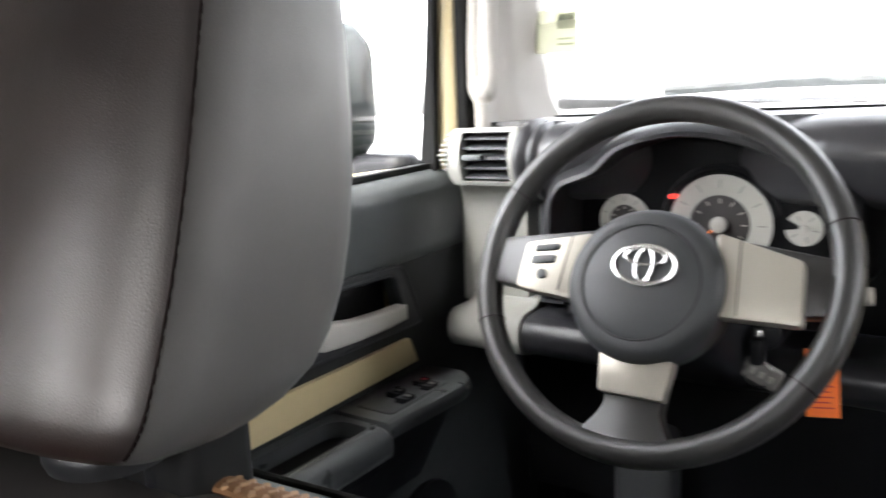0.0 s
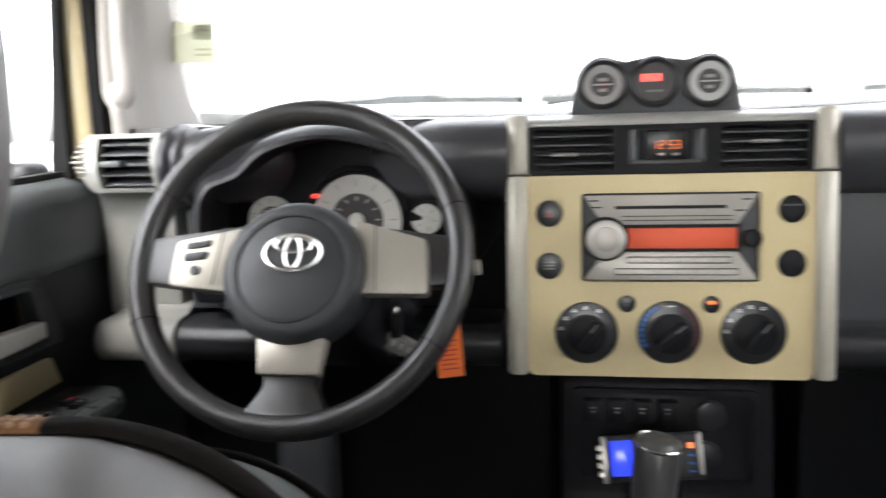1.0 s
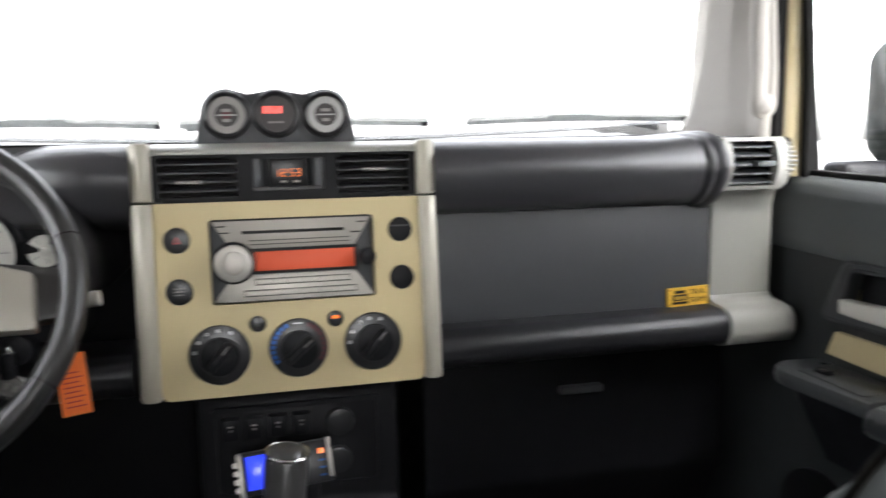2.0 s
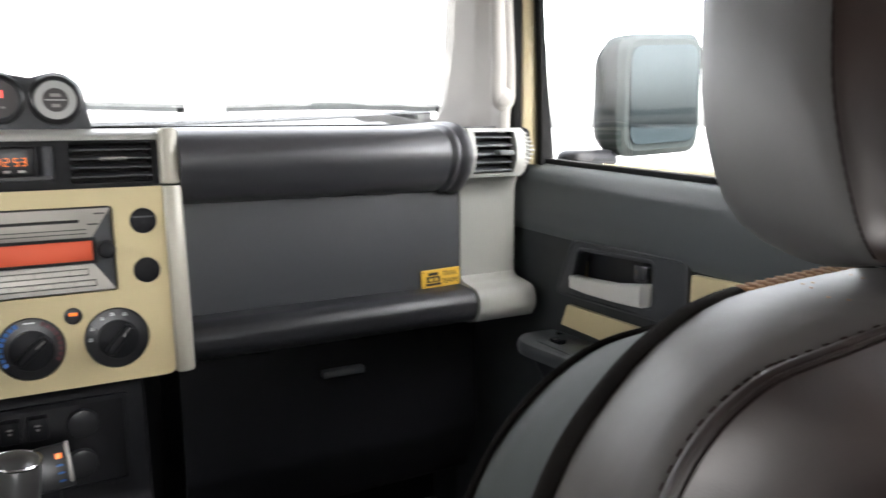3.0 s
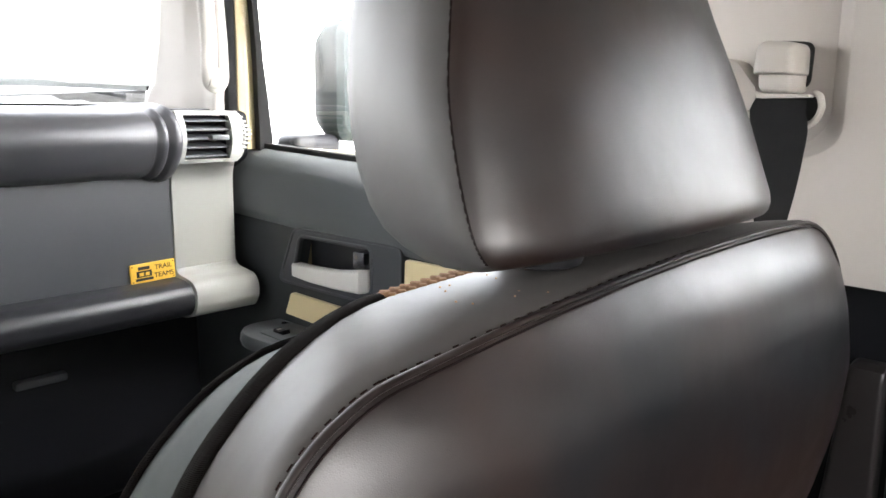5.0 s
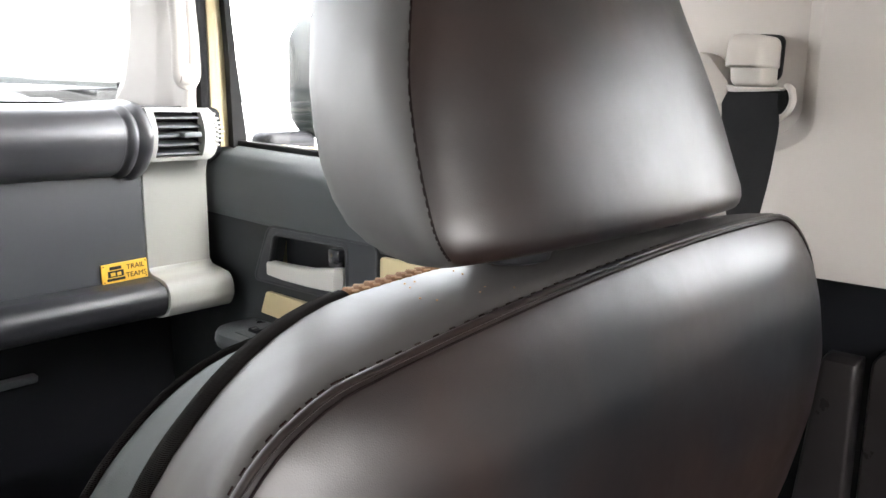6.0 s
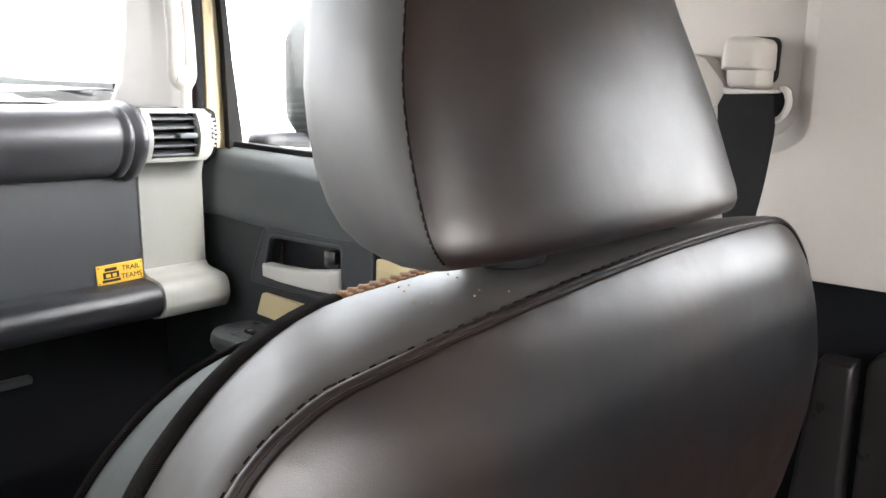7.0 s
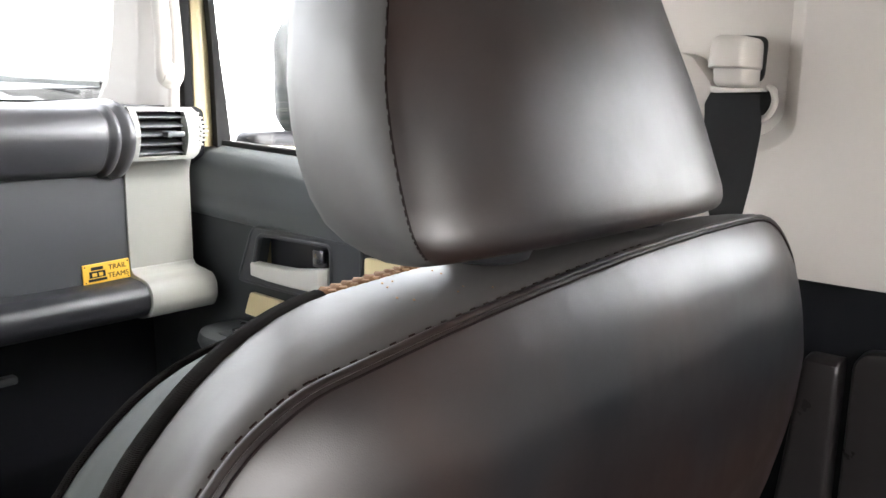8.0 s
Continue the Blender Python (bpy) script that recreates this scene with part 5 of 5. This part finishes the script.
    part("front_cover", loft(fr), VINYL, s, "grey vinyl front cover", sharp=50, turn=MV)
    # piping seam round the back panel, and stitches
    sm = outline(0.2318, 0.6748, (0.0525, 0.0905), -0.9090, foot=0.505, **F)
    part("folded_edge", sweep(sm, [(0.0013 * math.cos(a), 0.0017 * math.sin(a)) for a in [2 * math.pi * i / 10 for i in range(10)]], up=(0, 1, 0)), LEATHER, back, turn=MV)
    # thin dark tube draws the shade below the folded edge
    part("crease_shade", tube(outline(0.2293, 0.6728, (0.0510, 0.0890), -0.9112, foot=0.505, **F), 0.0005, 6, up=(0, 1, 0)), THREAD, back, turn=MV)
    st = smooth_path(outline(0.2327, 0.6757, (0.0530, 0.0910), -0.9070, **F), 6)
    run = 0.0
    for a, b in zip(st, st[1:]):
        run += (b - a).length
        if run > 0.0044 and a.z > 0.45 and a.x * inner > -0.01:
            run = 0.0
            d = (b - a).normalized()
            part("stitch", tube([a, a + d * 0.0025], 0.00032, 5), BROWN_THREAD, back, turn=MV)
    # woven edging and its tan middle
    ed = outline(0.2338, 0.6690 if inner < 0 else 0.6712, (corner, 0.114), -0.8475, crown=0.010)
    band = [(0.0026 * math.cos(a), 0.0050 * math.sin(a)) for a in [2 * math.pi * i / 12 for i in range(12)]]
    dense = smooth_path(ed, 3)
    end_x = 0.131 if inner < 0 else 0.125
    lo = [p for p in dense if p.x <= -end_x]
    hi = [p for p in dense if p.x >= end_x]
    mid = [p for p in dense if -end_x < p.x < end_x]
    if len(mid) < 4:
        mid = [Vector((-0.119, lo[-1].y, lo[-1].z)), Vector((0, lo[-1].y, lo[-1].z + 0.006)), Vector((0.119, lo[-1].y, lo[-1].z))]
    mid = [lo[-1]] + mid + [hi[0]]
    part("edging", sweep(lo, band, up=(0, 1, 0)), WOVEN, s, "black woven edging", turn=MV)
    part("edging", sweep(hi, band, up=(0, 1, 0)), WOVEN, s, "black woven edging", turn=MV)
    part("mesh_strip", sweep(mid, [(u * 0.9, v * 0.95) for u, v in band], up=(0, 1, 0)), TAN_BASE, s, "tan woven mesh strip", turn=MV)
    # slanting braids of the mesh, three rows
    bumps, run = [], 0.0
    line = smooth_path(mid, 6)
    for a, b in zip(line, line[1:]):
        run += (b - a).length
        if run < 0.0042:
            continue
        run = 0.0
        slope = math.atan2(b.z - a.z, b.x - a.x)
        for q, oy in enumerate((-0.0027, 0.0, 0.0027)):
            lz = 0.0023 * math.sqrt(max(0, 1 - (oy / 0.0050) ** 2))
            bump = rbox(-0.0016, 0.0016, -0.0024, 0.0024, -0.0012, 0.0003, 0.0005, 1)
            bump.transform(Matrix.Translation((a.x, a.y + oy, a.z + lz)) @ Matrix.Rotation(-slope, 4, "Y") @ Matrix.Rotation(radians(-38 if q % 2 else 38), 4, "Z") @ Matrix.Diagonal((0.8, 0.70, 1, 1)))
            bumps.append(bump)
    part("mesh_braid", joined(*bumps), TAN, s, turn=MV, kind="stuff")
    part("front_piping", tube(outline(0.2265, 0.636, (corner - 0.011, 0.112), -0.784), 0.0020, 8, up=(0, 1, 0)), WOVEN, s, turn=MV)
    # side bolsters of the front
    for sx in (-1, 1):
        rows_b = []
        for z, r, y in ((0.22, 0.020, -0.735), (0.26, 0.040, -0.730), (0.36, 0.046, -0.728), (0.47, 0.046, -0.732), (0.54, 0.044, -0.740), (0.575, 0.036, -0.752), (0.60, 0.020, -0.764)):
            rows_b.append([(sx * (0.180 - 0.25 * max(0.0, z - 0.5)) + 0.8 * r * math.cos(a), y - 0.006 + r * 0.7 * math.sin(a), z) for a in np.linspace(0, 2 * math.pi, 20, endpoint=False)])
        part("bolster", loft(rows_b), VINYL, s, turn=MV)
    # cushion
    cush = []
    for y, i, zt in ((-0.76, 0.02, 0.17), (-0.74, 0.0, 0.20), (-0.55, 0.0, 0.215), (-0.30, 0.0, 0.235), (-0.24, 0.01, 0.225), (-0.22, 0.03, 0.19)):
        cush.append([(x, y, z) for x, z in fillet([(-0.25 + i, 0.06), (0.25 - i, 0.06), (0.25 - i, zt + 0.02), (0.17, zt + 0.025), (0.12, zt), (-0.12, zt), (-0.17, zt + 0.025), (-0.25 + i, zt + 0.02)], 0.02, 4)])
    part("cushion", loft(cush), VINYL, s, turn=MW)
    part("seat_base", rbox(-0.20, 0.20, -0.70, -0.28, FLOOR + drop, 0.08, 0.01), PLASTIC, s, turn=MW)

    # headrest
    rows, zb, ztop = [], 0.694, 0.965
    knots = smooth_path([(0.0, halves[0], 0), (0.236, halves[1], 0), (0.527, halves[2], 0), (1.03, halves[3], 0)], 12)

    def width_at(u):
        return float(np.interp(u, [k.x for k in knots], [k.y for k in knots]))

    N = 48
    for z in [zb + (ztop - zb) * t for t in (0, 0.004, 0.012, 0.025, 0.045, 0.075, 0.12, 0.17, 0.23, 0.30, 0.38, 0.47, 0.56, 0.65, 0.74, 0.81, 0.87, 0.92, 0.955, 0.98, 0.995, 1.0)]:
        d0, d1 = z - zb, ztop - z
        ins = 0.0
        for d, r in ((d0, 0.014), (d1, 0.05)):
            if d < r:
                ins += r * (1 - math.sqrt(max(0, 1 - (1 - d / r) ** 2)))
        yb = back_y + (z - 0.69) * lean
        dep = deep - 0.042 * math.exp(-(z - zb) / 0.012) - 0.03 * max(0, (z - 0.84) / 0.12) - slim * (0.085 * (z - 0.69) + 1.6 * max(0.0, min(z, 0.83) - 0.72) ** 2)
        hb = width_at((z - 0.685) / 0.275)
        ring = []
        for x, y in superring(0, 0, 1, 1, 5.0, N):
            f = (y + 1) / 2
            w = (hb - ins) * (1 - taper * f)
            ring.append((x * w, yb + ins * 0.6 + (dep - ins * 1.4) * f - 0.007 * (1 - x * x) * (1 - f), z - 0.008 * f * max(0, 1 - d0 / 0.06)))
        rows.append(ring)
    HM = MV @ Matrix.Translation((off, 0, raised))
    head = part("headrest", loft(rows), LEATHER, s, "dark leather headrest cover, side panels coloured lighter for window light", sharp=60, turn=HM)
    head.data.materials.append(LEATHER_SIDE_LIT)
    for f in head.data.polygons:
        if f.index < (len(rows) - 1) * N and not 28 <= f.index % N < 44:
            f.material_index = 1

    def along(j, out):
        line = []
        for ring in rows[2:-5]:
            p = Vector(ring[j % N])
            c = sum((Vector(q) for q in ring), Vector()) / N
            line.append(p + (p - c).normalized() * out)
        return smooth_path(line, 3)

    # back corners sit at 5/8 and 7/8 of the ring, front ones at 3/8 and 1/8
    for j in (28, 44, N * 3 // 8 - 1, N // 8 + 1):
        ln = along(j, 0.0002)
        part("seam", tube(ln, 0.0003, 6, up=(0, 1, 0)), THREAD, head, turn=HM)
        ln2 = along(j, 0.0009)
        for a, b in zip(ln2, ln2[1:]):
            m = max(1, round((b - a).length / 0.0052))
            for i in range(m):
                part("stitch", tube([a.lerp(b, (i + 0.16) / m), a.lerp(b, (i + 0.80) / m)], 0.00032, 5), THREAD, head, turn=HM)
    # headrest guide widened into a black block, standing in for the gap's shade
    left_end, right_end, rear = (-0.048, 0.118, -0.876) if inner < 0 else (-0.080, 0.080, -0.860)
    part("headrest_shade_block", rbox(left_end, right_end, rear, rear + 0.028, 0.655, 0.698 + raised, 0.006, 3), RUBBER, s, "black headrest guide, widened to stand in for shade below", turn=MV)
    for x in (-0.06, 0.06):
        part("headrest_post", disc((x, -0.855, 0.665), 0.006, 0.08, "z", 14), PLASTIC, s, turn=MV)
        part("post_collar", disc((x, -0.872, 0.6885), 0.019, 0.011, "z", 28, bevel=0.004), GLOSS, s, turn=MV)
    return s


def moved(scale, turn, place, middle):
    """Scales and turns a seat about a point of its back, and puts that point in its place."""
    return Matrix.Translation(place) @ pose(0, 0, 0, 0, 0, turn) @ Matrix.Scale(scale, 4) @ Matrix.Translation(-Vector(middle))


GROW = moved(1.200, -1.77, (0.3771, -0.8405, 0.6868), (0.36, -0.88, 0.70))
GROW_DRIVER = moved(1.065, 0.62, (-0.3539, -0.7771, 0.6693), (-0.35, -0.77, 0.68))
seat(0.425, 0.0, 0.0, -0.914, 0.331, (0.133, 0.128, 0.103, 0.106), 0.101, 0.175, 0.0, -0.011, 0.102, -1, GROW, 0.0, 0.0)
seat(-0.424, 0.115, 0.024, -0.910, 0.335, (0.117, 0.117, 0.110, 0.102), 0.1020, 0.085, 1.0, 0.003, 0.086, 1, GROW_DRIVER, 0.045, 0.008)

# crumbs lying on the passenger's seat back
rng = random.Random(5)
crumbs = thing("crumbs", (0.32, -0.885, 0.682), "few pale crumbs lying on the seat back", "crumbs", kind="stuff")
grains = []
for i in range(16):
    g = rbox(-0.0004, 0.0004, -0.0003, 0.0003, -0.0003, 0.0003, 0.0001, 1)
    x, y = 0.300 + rng.random() * 0.06, -0.900 + rng.random() * 0.04
    g.transform(Matrix.Translation((x, y, 0.6785 + 0.05 * (x - 0.30))) @ Matrix.Rotation(rng.random() * 3, 4, "Z"))
    grains.append(g)
part("crumb_scatter", joined(*grains), TAN, crumbs, kind="stuff", turn=GROW)

# ---- seat belt on the pillar ----
belt = thing("seat_belt", (0.73, -0.84, 0.60), "black seat belt hanging from a pale pillar guide", "seat belt")
cap = []
for x, g in ((0.764, 0.0), (0.730, 0.0), (0.724, 0.0008), (0.7195, 0.0030), (0.7175, 0.0065)):
    cap.append([(x, a, b) for a, b in fillet([(-0.8045 - g, 0.7745 + 0.3 * g), (-0.8385 + g, 0.7735 + 0.3 * g), (-0.8380 + g, 0.8000 - 1.4 * g), (-0.8065 - g, 0.8030 - 1.4 * g)], [0.002, 0.003, 0.008, 0.009], 6)])
part("cover", loft(cap), PILLAR, belt, "pale grey height adjuster cover", sharp=50)
base_ = []
for x, g in ((0.764, 0.0), (0.732, 0.0), (0.727, 0.0010), (0.7245, 0.0035)):
    base_.append([(x, a, b) for a, b in fillet([(-0.8090 - g, 0.7595 + g), (-0.8370 + g, 0.7590 + g), (-0.8370 + g, 0.7760), (-0.8080 - g, 0.7760)], [0.006, 0.006, 0.001, 0.001], 5)])
part("cover_base", loft(base_), PILLAR, belt, sharp=50)
# dark plate drawn for the shadow gap round the cover
part("cover_gap_shade", prism(fillet([(-0.8060, 0.7600), (-0.8400, 0.7640), (-0.8408, 0.8020), (-0.8060, 0.8045)], 0.008, 5), "x", 0.7600, 0.7630), INK, belt)
part("guide_lip", prism(fillet([(-0.8060, 0.7610), (-0.8130, 0.7590), (-0.8500, 0.7580), (-0.8505, 0.7555), (-0.8130, 0.7545), (-0.8070, 0.7550)], 0.0012, 3), "x", 0.7290, 0.7600, 0.001), PILLAR, belt)
loop = smooth_path([(0.742, -0.8530, 0.7585), (0.736, -0.8572, 0.7555), (0.735, -0.8592, 0.7480), (0.736, -0.8570, 0.7405), (0.739, -0.8520, 0.7350), (0.744, -0.8440, 0.7315)], 6)
part("guide_plate", sweep(loop, [(0.0026 * math.cos(a), 0.0046 * math.sin(a)) for a in [2 * math.pi * i / 14 for i in range(14)]], up=(1, 0, 0)), PILLAR, belt, "pale belt guide loop", sharp=60)
# dark sheet stands in for the shade inside the guide's slot
part("guide_slot", prism(fillet([(-0.8065, 0.7552), (-0.8545, 0.7575), (-0.8575, 0.7480), (-0.8480, 0.7360), (-0.8065, 0.7400)], 0.002, 3), "x", 0.7420, 0.7460), INK, belt)
part("bracket", prism(fillet([(-0.774, 0.790), (-0.7865, 0.7855), (-0.8050, 0.7625), (-0.8035, 0.7460), (-0.7960, 0.7430), (-0.774, 0.765)], 0.003, 4), "x", 0.735, 0.764, 0.003), PILLAR, belt)
web = []
for t in np.linspace(0, 1, 34):
    z = 0.7545 - 0.50 * t ** 1.4
    turn_ = radians(74) * min(1.0, max(0.0, 0.742 - z) / 0.092) ** 0.85
    open_ = min(1.0, 0.89 + 0.11 * (0.7545 - z) / 0.008)
    cy, x, w = -0.8285 + 0.0028 * math.exp(-((z - 0.745) / 0.008) ** 2) - 0.004 * min(1.0, (0.7545 - z) / 0.1), 0.7310 - 0.011 * min(1.0, (0.7545 - z) / 0.05), 0.0232 * open_
    web.append([(x - q * w * math.sin(turn_) * 0.8, cy + q * w * math.cos(turn_), z + 0.0012 * q * max(0.0, 1 - t * 9)) for q in (1, 0.5, 0, -0.5, -1)])
bw = strip(web)
bmesh.ops.solidify(bw, geom=bw.faces[:], thickness=0.0016)
part("webbing", bw, BELT, belt, "black woven belt webbing")
belt.location += Vector((0, 0.005, 0.002))
# moulded ribs on the lower rear panel
rib = thing("door_pocket", (0.75, -0.95, 0.30), "black moulded pocket rib on the lower rear panel", "pocket")
ribs = []
for z, y0, x in ((0.06, -0.848, 0.742), (0.30, -0.870, 0.742), (0.416, -0.881, 0.742), (0.535, -0.892, 0.742), (0.5425, -0.8935, 0.7435), (0.5460, -0.896, 0.748), (0.5475, -0.899, 0.756)):
    ribs.append([(a, b, z) for a, b in fillet([(0.768, y0 + 0.002), (x + 0.002, y0), (x, -0.9210), (0.768, -0.9235)], [0, 0.005, 0.004, 0], 4)])
part("rib", loft(ribs), GLOSSY_TRIM, rib)
rib.location.z -= 0.007
part("back_plate", prism(fillet([(-0.930, 0.06), (-0.9305, 0.548), (-0.938, 0.558), (-1.06, 0.575), (-1.06, 0.06)], 0.006, 4), "x", 0.7450, 0.766, 0.004), GLOSSY_TRIM, rib)

# ---- wipers outside ----
for x0, x1, flip in ((-0.56, -0.19, 1), (-0.16, 0.275, 1), (0.345, 0.725, -1)):
    w = thing("wiper", ((x0 + x1) / 2, 0.40, 0.75), "black windscreen wiper resting at the foot of the glass", "wiper", "windscreen wipers")
    Yw = lambda x: 0.415 - 0.30 * x * x
    part("blade", sweep([(x, Yw(x), 0.766 + 0.004 * math.sin((x - x0) / (x1 - x0) * math.pi)) for x in np.linspace(x0, x1, 12)], rect(-0.005, 0.005, -0.0065, 0.0065)), WIPER, w)
    mx = (x0 + x1) / 2
    part("arm", tube(smooth_path([(mx + flip * 0.045, Yw(mx) + 0.008, 0.7730), (mx - flip * 0.03, Yw(mx) + 0.012, 0.7755), (mx - flip * 0.10, Yw(mx) + 0.014, 0.7690), (x0 + 0.01 if flip > 0 else x1 - 0.01, Yw(mx) + 0.016, 0.7560)], 6), 0.0055, 8), WIPER, w)
    part("joint", rbox(mx - 0.045, mx + 0.045, Yw(mx) + 0.004, Yw(mx) + 0.018, 0.7630, 0.7815, 0.005, 3), WIPER, w)
    part("tip", rbox(x1 - 0.012, x1 + 0.002, Yw(x1) - 0.006, Yw(x1) + 0.006, 0.759, 0.773, 0.002), PLASTIC, w)

# ---- sticker on the windscreen ----
stick = thing("windscreen_sticker", (-0.62, 0.20, 0.86), "pale yellow printed sticker on the windscreen", "sticker")
SM = Matrix.Translation((-0.6850, 0.193, 0.865)) @ Matrix.Rotation(radians(21), 4, "Z")
part("paper", rbox(-0.036, 0.036, -0.0006, 0.0006, -0.031, 0.031), PAPER, stick, turn=SM)
for a, b, c, d in ((-0.034, -0.022, -0.026, 0.026), (0.006, 0.032, 0.004, 0.026), (0.006, 0.030, -0.012, -0.009), (0.006, 0.030, -0.020, -0.017)):
    part("print", rbox(a, b, -0.0012, -0.0006, c, d), PAPER_INK, stick, turn=SM)
